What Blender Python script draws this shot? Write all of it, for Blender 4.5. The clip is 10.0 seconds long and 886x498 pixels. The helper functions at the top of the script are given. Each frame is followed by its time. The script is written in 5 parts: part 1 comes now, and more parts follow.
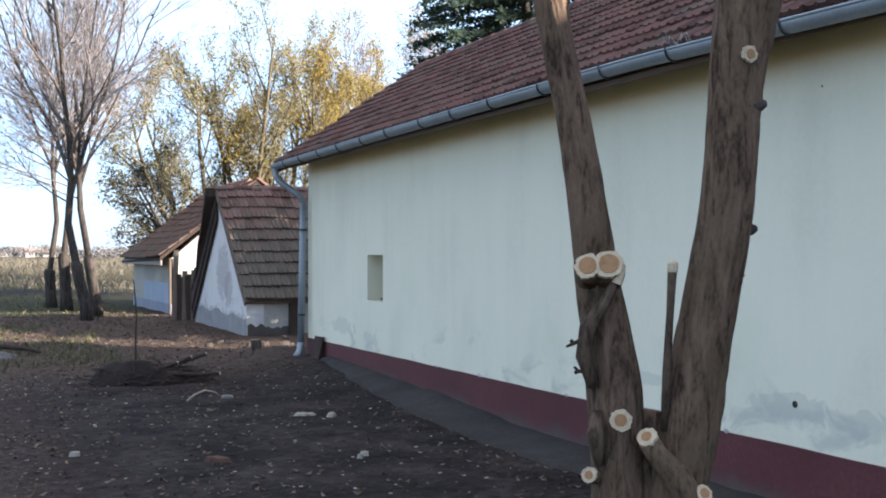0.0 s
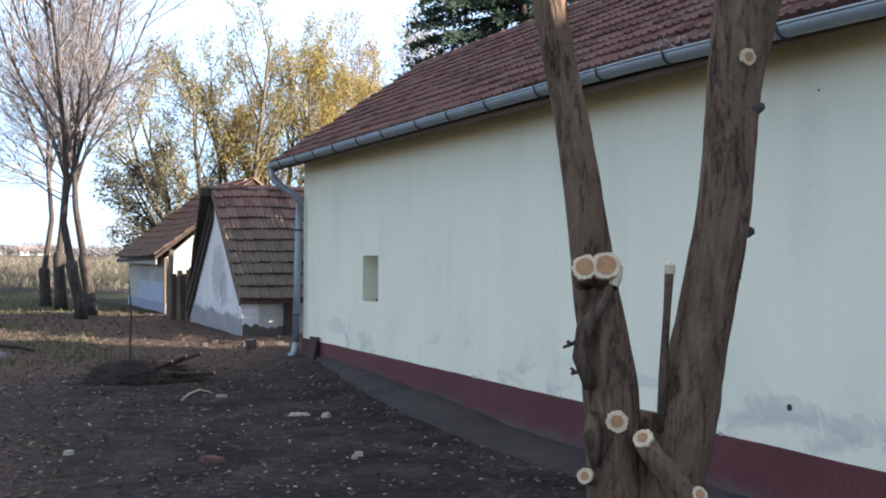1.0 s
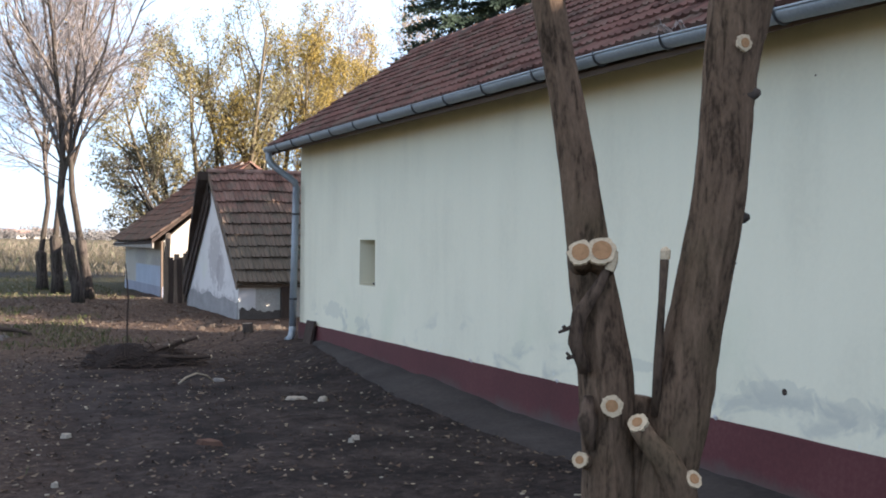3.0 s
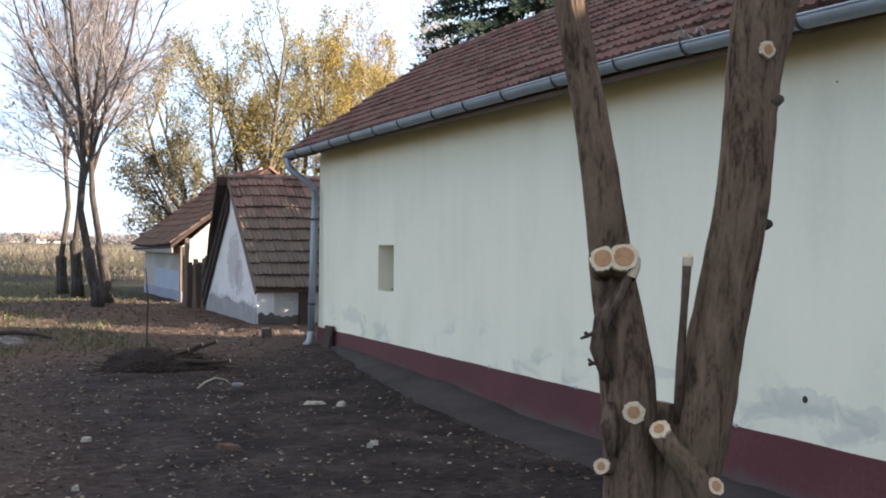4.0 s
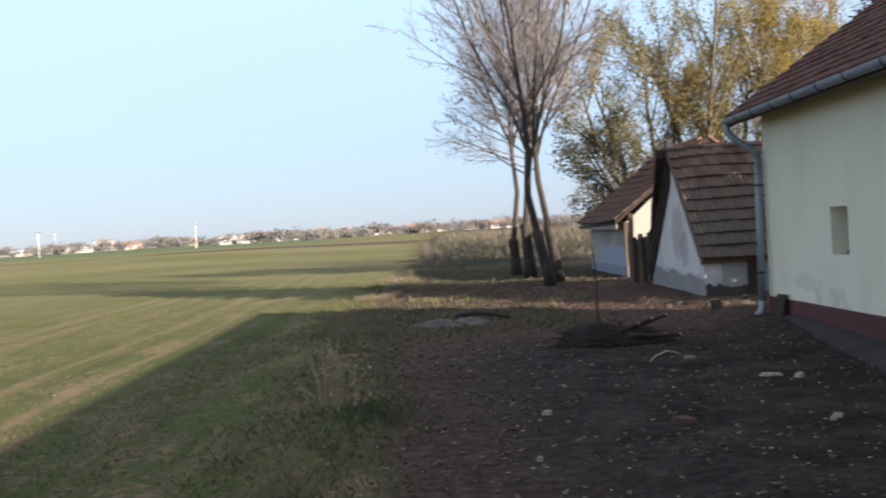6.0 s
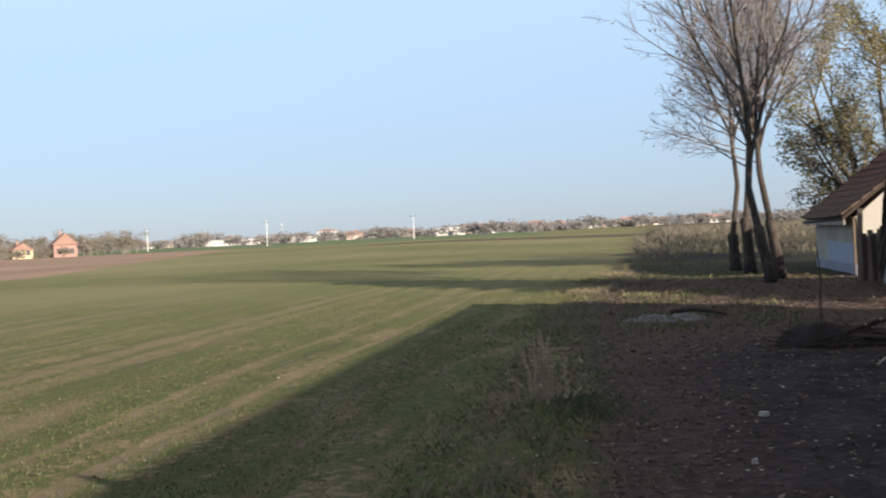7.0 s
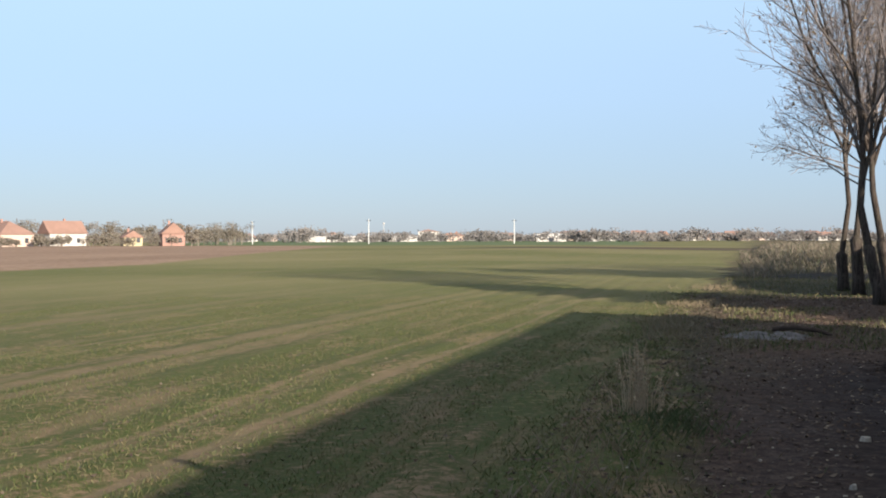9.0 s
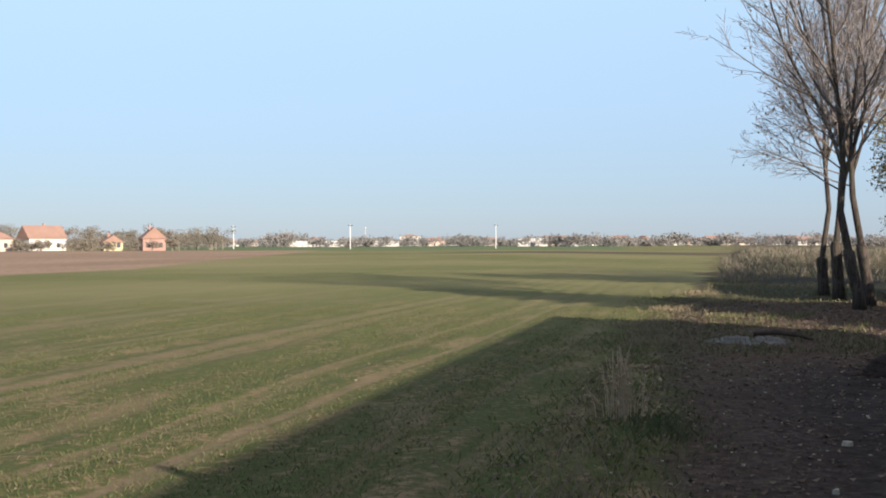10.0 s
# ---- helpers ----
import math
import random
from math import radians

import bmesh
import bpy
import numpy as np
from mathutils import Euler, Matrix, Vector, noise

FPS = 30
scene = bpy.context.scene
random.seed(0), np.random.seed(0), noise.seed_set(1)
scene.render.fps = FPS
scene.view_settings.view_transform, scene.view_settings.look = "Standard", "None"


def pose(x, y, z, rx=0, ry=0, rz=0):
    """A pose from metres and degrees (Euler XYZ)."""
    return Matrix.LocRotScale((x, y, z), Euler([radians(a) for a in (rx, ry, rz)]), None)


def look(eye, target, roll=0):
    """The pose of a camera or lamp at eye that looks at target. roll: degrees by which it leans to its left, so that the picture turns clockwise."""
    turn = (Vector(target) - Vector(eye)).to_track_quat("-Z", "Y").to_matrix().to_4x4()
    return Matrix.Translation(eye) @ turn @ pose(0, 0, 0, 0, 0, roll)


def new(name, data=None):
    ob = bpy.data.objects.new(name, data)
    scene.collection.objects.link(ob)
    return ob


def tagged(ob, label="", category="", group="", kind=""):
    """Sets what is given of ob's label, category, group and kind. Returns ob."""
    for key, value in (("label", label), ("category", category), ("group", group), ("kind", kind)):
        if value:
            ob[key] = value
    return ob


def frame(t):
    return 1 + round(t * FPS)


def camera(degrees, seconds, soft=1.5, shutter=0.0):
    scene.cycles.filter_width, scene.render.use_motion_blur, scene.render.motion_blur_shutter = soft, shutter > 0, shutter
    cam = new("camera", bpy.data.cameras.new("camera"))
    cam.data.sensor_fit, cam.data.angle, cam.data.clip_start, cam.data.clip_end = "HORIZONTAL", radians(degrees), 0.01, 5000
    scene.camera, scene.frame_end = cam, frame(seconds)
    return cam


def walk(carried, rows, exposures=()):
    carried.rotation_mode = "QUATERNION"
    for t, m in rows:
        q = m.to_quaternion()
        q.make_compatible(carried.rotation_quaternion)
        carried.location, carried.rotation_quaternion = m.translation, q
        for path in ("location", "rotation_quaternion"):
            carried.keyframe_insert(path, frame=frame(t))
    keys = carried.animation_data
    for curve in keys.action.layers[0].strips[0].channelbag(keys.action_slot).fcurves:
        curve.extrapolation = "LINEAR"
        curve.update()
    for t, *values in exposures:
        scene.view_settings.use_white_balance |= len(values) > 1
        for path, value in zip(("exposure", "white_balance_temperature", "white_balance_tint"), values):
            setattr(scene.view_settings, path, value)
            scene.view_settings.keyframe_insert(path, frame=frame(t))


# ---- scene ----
cam = camera(42.8, 10.0, soft=1.9, shutter=0.3)
# seconds, place, pitch, roll, yaw; the wall of the house runs along y
PATH = [
    (0.0, 0.000, 0.000, 1.600, 90.28, 0.03, -23.97),
    (0.5, -0.005, 0.001, 1.598, 90.62, -0.28, -24.13),
    (1.0, -0.007, 0.000, 1.597, 90.35, -0.37, -24.22),
    (1.5, -0.001, 0.005, 1.598, 90.01, -0.35, -24.34),
    (2.0, 0.000, 0.002, 1.598, 89.71, -0.48, -24.38),
    (2.5, -0.004, -0.006, 1.599, 89.53, -0.48, -24.41),
    (4.0, -0.023, -0.011, 1.600, 89.82, -0.66, -23.48),
    (4.5, -0.030, -0.012, 1.601, 89.78, 0.21, -19.66),
    (5.0, -0.024, -0.005, 1.596, 89.65, 1.40, -13.49),
    (5.5, -0.018, 0.006, 1.596, 89.21, 3.05, -7.54),
    (6.0, -0.010, 0.004, 1.597, 89.00, 3.35, -1.27),
    (6.2, -0.006, 0.000, 1.597, 88.95, 3.45, 1.21),
    (7.5, 0.010, -0.006, 1.596, 89.41, 1.55, 13.74),
    (8.0, 0.009, -0.009, 1.595, 89.53, 0.67, 16.20),
    (8.5, 0.012, -0.008, 1.593, 89.50, 0.42, 15.88),
    (9.0, 0.017, -0.007, 1.594, 89.51, 0.16, 14.67),
    (9.5, 0.010, -0.001, 1.597, 89.53, 0.14, 14.32),
    (10.0, -0.001, -0.002, 1.598, 89.75, 0.16, 13.74),
]
walk(cam, [(t, pose(*p)) for t, *p in PATH],
     [(0.0, 1.98, 6120, 13), (1.0, 1.98, 6260, 14), (2.5, 1.98, 6500, 15), (4.0, 2.03, 6780, 16), (4.6, 1.99, 6900, 16), (5.5, 1.61, 6700, 14), (6.2, 1.16, 6650, 14), (7.5, 0.96, 6550, 11), (10.0, 0.94, 6550, 11)])

# ---- daylight: low autumn sun behind the house, clear hazy sky ----
SUN_EL = 18.2
SUN_DIR = Vector((0.746, -0.666, 0.329)).normalized()
world = bpy.data.worlds.new("world")
scene.world = world
world.use_nodes = True
sky = world.node_tree.nodes.new("ShaderNodeTexSky")
sky.sky_type, sky.sun_disc = "NISHITA", False
sky.sun_elevation, sky.sun_rotation = radians(SUN_EL), math.atan2(SUN_DIR.x, SUN_DIR.y)
sky.air_density, sky.dust_density, sky.ozone_density = 1.0, 0.25, 3.0
tree = world.node_tree
# thin autumn haze over the whole dome, paler blue-grey towards the horizon
ray_dir = tree.nodes.new("ShaderNodeTexCoord")
split = tree.nodes.new("ShaderNodeSeparateXYZ")
tree.links.new(ray_dir.outputs["Generated"], split.inputs[0])
haze = tree.nodes.new("ShaderNodeValToRGB")
for e, (at, c) in zip((haze.color_ramp.elements[0], haze.color_ramp.elements[1], haze.color_ramp.elements.new(0.12), haze.color_ramp.elements.new(0.24), haze.color_ramp.elements.new(0.5)),
                      ((0.0, (0.32, 0.43, 0.59)), (1.0, (0.08, 0.15, 0.29)), (0.12, (0.455, 0.63, 0.87)), (0.24, (0.56, 0.78, 1.0)), (0.5, (0.17, 0.27, 0.43)))):
    e.position, e.color = at, (*c, 1)
tree.links.new(split.outputs["Z"], haze.inputs[0])
gain = tree.nodes.new("ShaderNodeVectorMath")
gain.operation = "SCALE"
gain.inputs["Scale"].default_value = 5.9
tree.links.new(haze.outputs[0], gain.inputs[0])
blend = tree.nodes.new("ShaderNodeMix")
blend.data_type = "RGBA"
blend.inputs[0].default_value = 0.8
tree.links.new(sky.outputs[0], blend.inputs[6])
tree.links.new(gain.outputs[0], blend.inputs[7])
tree.links.new(blend.outputs[2], tree.nodes["Background"].inputs[0])
world.node_tree.nodes["Background"].inputs[1].default_value = 0.095
sun = new("sun", bpy.data.lights.new("sun", "SUN"))
sun.data.energy, sun.data.angle, sun.data.color = 5.0, radians(0.45), (1.0, 0.9, 0.76)
sun.matrix_world = look(SUN_DIR * 50, (0, 0, 0))

# ---- node arithmetic and materials ----
class Sock:
    """A socket of a node tree that can be added, multiplied and so on."""
    def __init__(self, tree, out):
        self.tree, self.out = tree, out

    def op(self, kind, *others, clamp=False):
        n = self.tree.nodes.new("ShaderNodeMath")
        n.operation, n.use_clamp = kind, clamp
        for i, o in enumerate((self, *others)):
            if isinstance(o, Sock):
                self.tree.links.new(o.out, n.inputs[i])
            else:
                n.inputs[i].default_value = o
        return Sock(self.tree, n.outputs[0])

    def __add__(self, o): return self.op("ADD", o)
    def __sub__(self, o): return self.op("SUBTRACT", o)
    def __mul__(self, o): return self.op("MULTIPLY", o)
    def __rmul__(self, o): return self.op("MULTIPLY", o)
    def __radd__(self, o): return self.op("ADD", o)
    def __neg__(self): return self.op("MULTIPLY", -1.0)

    def step(self, lo, hi):
        """0 below lo, 1 above hi, smooth between (lo may be above hi)."""
        n = self.tree.nodes.new("ShaderNodeMapRange")
        n.interpolation_type = "SMOOTHSTEP"
        if lo > hi:
            lo, hi, a, b = hi, lo, 1.0, 0.0
        else:
            a, b = 0.0, 1.0
        for key, value in (("From Min", lo), ("From Max", hi), ("To Min", a), ("To Max", b)):
            n.inputs[key].default_value = value
        self.tree.links.new(self.out, n.inputs["Value"])
        return Sock(self.tree, n.outputs["Result"])


class Mat:
    """A Principled material under construction."""
    def __init__(self, name, rough=0.85, metallic=0.0, specular=0.3):
        self.m = bpy.data.materials.new(name)
        self.m.use_nodes = True
        self.tree = self.m.node_tree
        self.b = self.tree.nodes["Principled BSDF"]
        self.b.inputs["Roughness"].default_value = rough
        self.b.inputs["Metallic"].default_value = metallic
        self.b.inputs["Specular IOR Level"].default_value = specular

    def pos(self, world_space=False):
        if world_space:
            return self.tree.nodes.new("ShaderNodeNewGeometry").outputs["Position"]
        return self.tree.nodes.new("ShaderNodeTexCoord").outputs["Object"]

    def axes(self, vec):
        n = self.tree.nodes.new("ShaderNodeSeparateXYZ")
        self.tree.links.new(vec, n.inputs[0])
        return [Sock(self.tree, o) for o in n.outputs]

    def noise(self, scale, detail=4.0, stretch=(1, 1, 1), vec=None, rough=0.55, distort=0.0):
        vec = vec or self.pos()
        if stretch != (1, 1, 1):
            mp = self.tree.nodes.new("ShaderNodeMapping")
            mp.inputs["Scale"].default_value = stretch
            self.tree.links.new(vec, mp.inputs["Vector"])
            vec = mp.outputs[0]
        n = self.tree.nodes.new("ShaderNodeTexNoise")
        n.inputs["Scale"].default_value, n.inputs["Detail"].default_value = scale, detail
        n.inputs["Roughness"].default_value, n.inputs["Distortion"].default_value = rough, distort
        self.tree.links.new(vec, n.inputs["Vector"])
        return Sock(self.tree, n.outputs["Fac"])

    def island(self):
        return Sock(self.tree, self.tree.nodes.new("ShaderNodeNewGeometry").outputs["Random Per Island"])

    def object_random(self):
        return Sock(self.tree, self.tree.nodes.new("ShaderNodeObjectInfo").outputs["Random"])

    def ramp(self, fac, *stops):
        n = self.tree.nodes.new("ShaderNodeValToRGB")
        el = n.color_ramp.elements
        while len(el) < len(stops):
            el.new(0.5)
        for e, (p, c) in zip(el, stops):
            e.position, e.color = p, (*c, 1)
        self.tree.links.new(fac.out, n.inputs[0])
        return n.outputs[0]

    def mix(self, fac, a, b, kind="MIX"):
        n = self.tree.nodes.new("ShaderNodeMix")
        n.data_type, n.blend_type = "RGBA", kind
        if isinstance(fac, Sock):
            self.tree.links.new(fac.out, n.inputs[0])
        else:
            n.inputs[0].default_value = fac
        for i, c in ((6, a), (7, b)):
            if isinstance(c, tuple):
                n.inputs[i].default_value = (*c, 1)
            else:
                self.tree.links.new(c, n.inputs[i])
        return n.outputs[2]

    def colour(self, out):
        self.tree.links.new(out, self.b.inputs["Base Color"])
        return self

    def bump(self, height, strength=0.4, distance=0.01):
        n = self.tree.nodes.new("ShaderNodeBump")
        n.inputs["Strength"].default_value, n.inputs["Distance"].default_value = strength, distance
        self.tree.links.new(height.out, n.inputs["Height"])
        self.tree.links.new(n.outputs[0], self.b.inputs["Normal"])
        return self


def scaled(c, k):
    return tuple(min(1.0, x * k) for x in c)


def simple(name, c, rough=0.85, var=0.35, big=1.5, fine=40.0, stretch=(1, 1, 1), bump=0.35, dist=0.006, metallic=0.0, random_by=None, specular=0.3):
    """A surface with variation at two scales and a fine relief."""
    m = Mat(name, rough, metallic, specular)
    a, b = m.noise(big, 3, stretch), m.noise(fine, 4, stretch)
    f = a * 0.5 + b * 0.5
    if random_by == "island":
        f = f * 0.5 + m.island() * 0.5
    elif random_by == "object":
        f = f * 0.5 + m.object_random() * 0.5
    m.colour(m.ramp(f, (0.25, scaled(c, 1 - var)), (0.5, c), (0.75, scaled(c, 1 + var))))
    if bump:
        m.bump(b, bump, dist)
    return m.m


# ---- mesh helpers ----
class Geo:
    """Vertices and faces that become one mesh."""
    def __init__(self):
        self.v, self.f = [], []

    def add(self, verts, faces):
        k = len(self.v)
        self.v.extend(verts)
        self.f.extend(tuple(i + k for i in f) for f in faces)
        return self

    def box(self, x0, x1, y0, y1, z0, z1, m=None, b=0.0):
        if b:
            bm = bmesh.new()
            bmesh.ops.create_cube(bm, size=1)
            for v in bm.verts:
                v.co = Vector(((x0 + x1) / 2 + v.co.x * (x1 - x0), (y0 + y1) / 2 + v.co.y * (y1 - y0), (z0 + z1) / 2 + v.co.z * (z1 - z0)))
            bmesh.ops.bevel(bm, geom=bm.edges[:], offset=b, segments=2, affect="EDGES", profile=0.7)
            vs, fs = [tuple(v.co) for v in bm.verts], [tuple(v.index for v in f.verts) for f in bm.faces]
            bm.free()
        else:
            vs = [(x, y, z) for z in (z0, z1) for y in (y0, y1) for x in (x0, x1)]
            fs = [(0, 2, 3, 1), (4, 5, 7, 6), (0, 1, 5, 4), (2, 6, 7, 3), (0, 4, 6, 2), (1, 3, 7, 5)]
        if m is not None:
            vs = [tuple(m @ Vector(v)) for v in vs]
        return self.add(vs, fs)

    def prism(self, ring_a, ring_b):
        n = len(ring_a)
        return self.add([tuple(p) for p in (*ring_a, *ring_b)],
                        [tuple(range(n))[::-1], tuple(range(n, 2 * n))] + [(i, (i + 1) % n, n + (i + 1) % n, n + i) for i in range(n)])

    def tube(self, pts, radii, sides=8, caps=True, shape=None):
        """A tube along points; shape(i, a) scales the radius of ring i at angle a."""
        pts = [Vector(p) for p in pts]
        k, n = len(self.v), len(pts)
        up = Vector((0.31, 0.95, 0.05))
        for i, p in enumerate(pts):
            d = (pts[min(i + 1, n - 1)] - pts[max(i - 1, 0)]).normalized()
            s = d.cross(up)
            s = s.normalized() if s.length > 1e-4 else d.orthogonal().normalized()
            u = s.cross(d).normalized()
            up = u
            for j in range(sides):
                a = 2 * math.pi * j / sides
                r = radii[i] * (shape(i, a) if shape else 1.0)
                q = p + (s * math.cos(a) + u * math.sin(a)) * r
                self.v.append((q.x, q.y, q.z))
        for i in range(n - 1):
            for j in range(sides):
                a, b = k + i * sides + j, k + i * sides + (j + 1) % sides
                self.f.append((a, b, b + sides, a + sides))
        if caps:
            self.f.append(tuple(k + j for j in range(sides))[::-1])
            self.f.append(tuple(k + (n - 1) * sides + j for j in range(sides)))
        return self

    def mesh(self, name, material, smooth=False):
        me = bpy.data.meshes.new(name)
        me.from_pydata(self.v, [], self.f)
        if material:
            me.materials.append(material)
        if smooth:
            me.polygons.foreach_set("use_smooth", [True] * len(me.polygons))
        me.update()
        return me


def part(name, geo, material, parent=None, label="", smooth=False, category="", kind="", group=""):
    ob = new(name, geo.mesh(name, material, smooth))
    ob.parent = parent
    return tagged(ob, label, category, group, kind)


def thing(name, place, label, category, group="", kind=""):
    ob = new(name)
    ob.location = place
    ob.empty_display_size = 0.2
    return tagged(ob, label, category, group, kind)


def held(ob, parent):
    """Put a mesh built in world places under a thing that stands elsewhere."""
    ob.parent = parent
    ob.matrix_parent_inverse = Matrix.Translation(parent.location).inverted()
    return ob


def wpart(name, geo, material, parent, label="", smooth=False, kind=""):
    return held(part(name, geo, material, None, label, smooth, kind=kind), parent)


rng = random.Random(7)

# ---- materials ----
def plaster(name, c, stain=(0.42, 0.42, 0.38), low=0.42, spots=(), deep=0.32):
    """Old limewash: cloudy, streaked, with grey damp stains above the base."""
    m = Mat(name, 0.92, specular=0.15)
    p = m.pos(True)
    x, y, z = m.axes(p)
    cloud, fine, streak = m.noise(0.55, 3, vec=p), m.noise(26, 5, vec=p), m.noise(2.2, 4, (1, 1, 0.16), vec=p)
    base = m.ramp(cloud * 0.45 + streak * 0.4 + fine * 0.15, (0.3, scaled(c, 0.86)), (0.5, c), (0.7, scaled(c, 1.06)))
    greenish = m.mix(m.noise(0.8, 3, vec=p).step(0.52, 0.72) * z.step(1.9, 0.7) * 0.35, base, (0.60, 0.62, 0.45))
    blot = m.noise(1.7, 5, (1, 1, 1.6), vec=p, distort=0.6).step(0.54, 0.66) * z.step(low + 0.55, low + 0.1) * 0.55
    damp = m.mix(blot, greenish, stain)
    for cy, cz, wide, tall in spots:
        far = (y - cy).op("POWER", 2.0) * (1 / wide ** 2) + (z - cz).op("POWER", 2.0) * (1 / tall ** 2)
        mark = (far + m.noise(6, 5, vec=p, distort=1.2) * 2.4 - 1.2).step(0.75, 0.45) * deep
        damp = m.mix(mark, damp, stain)
    flake = m.noise(9, 4, vec=p).step(0.66, 0.7) * z.step(low + 0.22, low) * 0.6
    m.colour(m.mix(flake, damp, (0.70, 0.70, 0.66)))
    m.bump(cloud * 0.6 + fine * 0.4, 0.3, 0.012)
    return m.m


def clay(name, c, moss=0.0, random_by="object", z0=0.0, z1=1.0):
    m = Mat(name, 0.88, specular=0.25)
    r = m.object_random() if random_by == "object" else m.island()
    p = m.pos(True)
    x, y, z = m.axes(p)
    n = m.noise(7, 4, vec=p)
    col = m.ramp(r * 0.55 + n * 0.45, (0.2, scaled(c, 0.55)), (0.45, c), (0.62, scaled(c, 1.25)), (0.85, (c[0] * 1.25, c[1] * 1.5, c[2] * 1.5)))
    lich = m.noise(2.6, 5, vec=p).step(0.5, 0.62) * 0.45 + m.noise(22, 3, vec=p).step(0.58, 0.64) * 0.35
    if moss:
        lich = lich + (z + m.noise(1.3, 3, vec=p) * 1.6).step(z1 + 0.8, z0 + 0.8) * moss
    m.colour(m.mix(lich.op("MINIMUM", 0.85), col, (0.105, 0.095, 0.075)))
    m.bump(m.noise(45, 4, vec=p), 0.35, 0.004)
    return m.m


def bark(name, c, ridge=26.0, light=1.6):
    m = Mat(name, 0.95, specular=0.12)
    f = m.noise(ridge, 5, (1, 1, 0.2), distort=1.1)
    g = m.noise(ridge * 4, 3, (1, 1, 0.4))
    big = m.noise(2.2, 4)
    col = m.ramp(f * 0.7 + g * 0.3, (0.36, scaled(c, 0.28)), (0.5, c), (0.7, scaled(c, light)))
    m.colour(m.mix(big.step(0.48, 0.7) * 0.4, col, (c[0] * 0.85, c[1] * 1.05, c[2] * 0.8)))
    m.bump(f * 0.7 + g * 0.3, 0.9, 0.012)
    return m.m


def leaf_mat(name, *cols, rough=0.7, thin=0.0):
    """Leaves of several colours; thin: the share of light that passes through."""
    m = Mat(name, rough, specular=0.25)
    n = len(cols) - 1
    col = m.ramp(m.island(), *[(i / n if n else 0, c) for i, c in enumerate(cols)])
    m.colour(col)
    if thin:
        back, both = m.tree.nodes.new("ShaderNodeBsdfTranslucent"), m.tree.nodes.new("ShaderNodeMixShader")
        m.tree.links.new(col, back.inputs["Color"])
        both.inputs[0].default_value = thin
        m.tree.links.new(m.b.outputs[0], both.inputs[1])
        m.tree.links.new(back.outputs[0], both.inputs[2])
        m.tree.links.new(both.outputs[0], m.tree.nodes["Material Output"].inputs["Surface"])
    return m.m


WALL = plaster("cream_limewash", (0.77, 0.718, 0.56), spots=((14.0, 0.68, 0.55, 0.13), (13.05, 0.58, 0.22, 0.10), (7.05, 0.68, 0.30, 0.06), (5.5, 0.66, 0.55, 0.10), (4.9, 0.62, 0.35, 0.12)))
GABLE = plaster("white_limewash", (0.62, 0.585, 0.565), (0.33, 0.295, 0.29), 0.30, ((24.2, 1.2, 0.75, 0.75), (25.2, 0.22, 2.2, 0.26), (23.2, 0.22, 1.2, 0.26), (23.7, 0.9, 0.5, 0.5)), 0.62)
BARN_WALL = plaster("dingy_limewash", (0.43, 0.39, 0.335), (0.30, 0.28, 0.26), 0.30, ((31.6, 0.7, 1.2, 0.5), (34.0, 1.1, 1.4, 0.4)), 0.5)
# ochre plaster, its colour also darkened for the shade inside the niche
NICHE = simple("shaded_niche_plaster", (0.46, 0.40, 0.27), 0.9, 0.15, 3, 40)


def plinth_mat():
    m = Mat("oxblood_plinth_paint", 0.7, specular=0.3)
    p = m.pos(True)
    x, y, z = m.axes(p)
    cloud, fine = m.noise(1.1, 4, vec=p), m.noise(30, 4, vec=p)
    col = m.ramp(cloud * 0.6 + fine * 0.4, (0.3, (0.070, 0.018, 0.019)), (0.55, (0.098, 0.026, 0.027)), (0.75, (0.13, 0.045, 0.043)))
    splash = (z + cloud * 0.25 + m.noise(5, 4, vec=p) * 0.18 - 0.2 + (y - 9.0).op("MAXIMUM", 0.0) * -0.018).step(0.2, 0.02)
    drip = m.noise(2.3, 3, (1, 1, 0.07), vec=p).step(0.66, 0.72) * 0.4
    m.colour(m.mix(splash * 0.85, m.mix(drip, col, (0.30, 0.20, 0.19)), (0.085, 0.072, 0.062)))
    m.bump(fine, 0.25, 0.006)
    return m.m


PLINTH = plinth_mat()
TILE_HOUSE = clay("house_clay_tile", (0.106, 0.051, 0.043))
TILE_HOUSE_REST = clay("house_clay_tile_rest", (0.106, 0.051, 0.043), random_by="island")
TILE_SHED = clay("shed_clay_tile", (0.165, 0.088, 0.072), 1.0, "object", 0.9, 3.2)
TILE_SHED_REST = clay("shed_clay_tile_rest", (0.165, 0.088, 0.072), 1.0, "island", 0.9, 3.2)
TILE_BARN = clay("barn_clay_tile", (0.165, 0.085, 0.065), 0.45, "object", 1.4, 3.4)
TILE_BARN_REST = clay("barn_clay_tile_rest", (0.165, 0.085, 0.065), 0.45, "island", 1.4, 3.4)
ZINC = simple("weathered_zinc", (0.27, 0.295, 0.32), 0.55, 0.25, 2.5, 50, bump=0.1, metallic=0.4)
IRON = simple("dark_iron", (0.07, 0.07, 0.075), 0.6, 0.3, 6, 60, metallic=0.6)
OLD_WOOD = simple("grey_brown_timber", (0.16, 0.12, 0.09), 0.9, 0.5, 3, 30, (6, 6, 0.6), 0.5)
DARK_WOOD = simple("rotten_dark_timber", (0.055, 0.038, 0.030), 0.95, 0.55, 3, 30, (3, 3, 0.7), 0.8, 0.02)
SOFFIT = simple("soffit_board", (0.085, 0.058, 0.042), 0.85, 0.3, 2, 24, (1, 0.2, 1), 0.3)
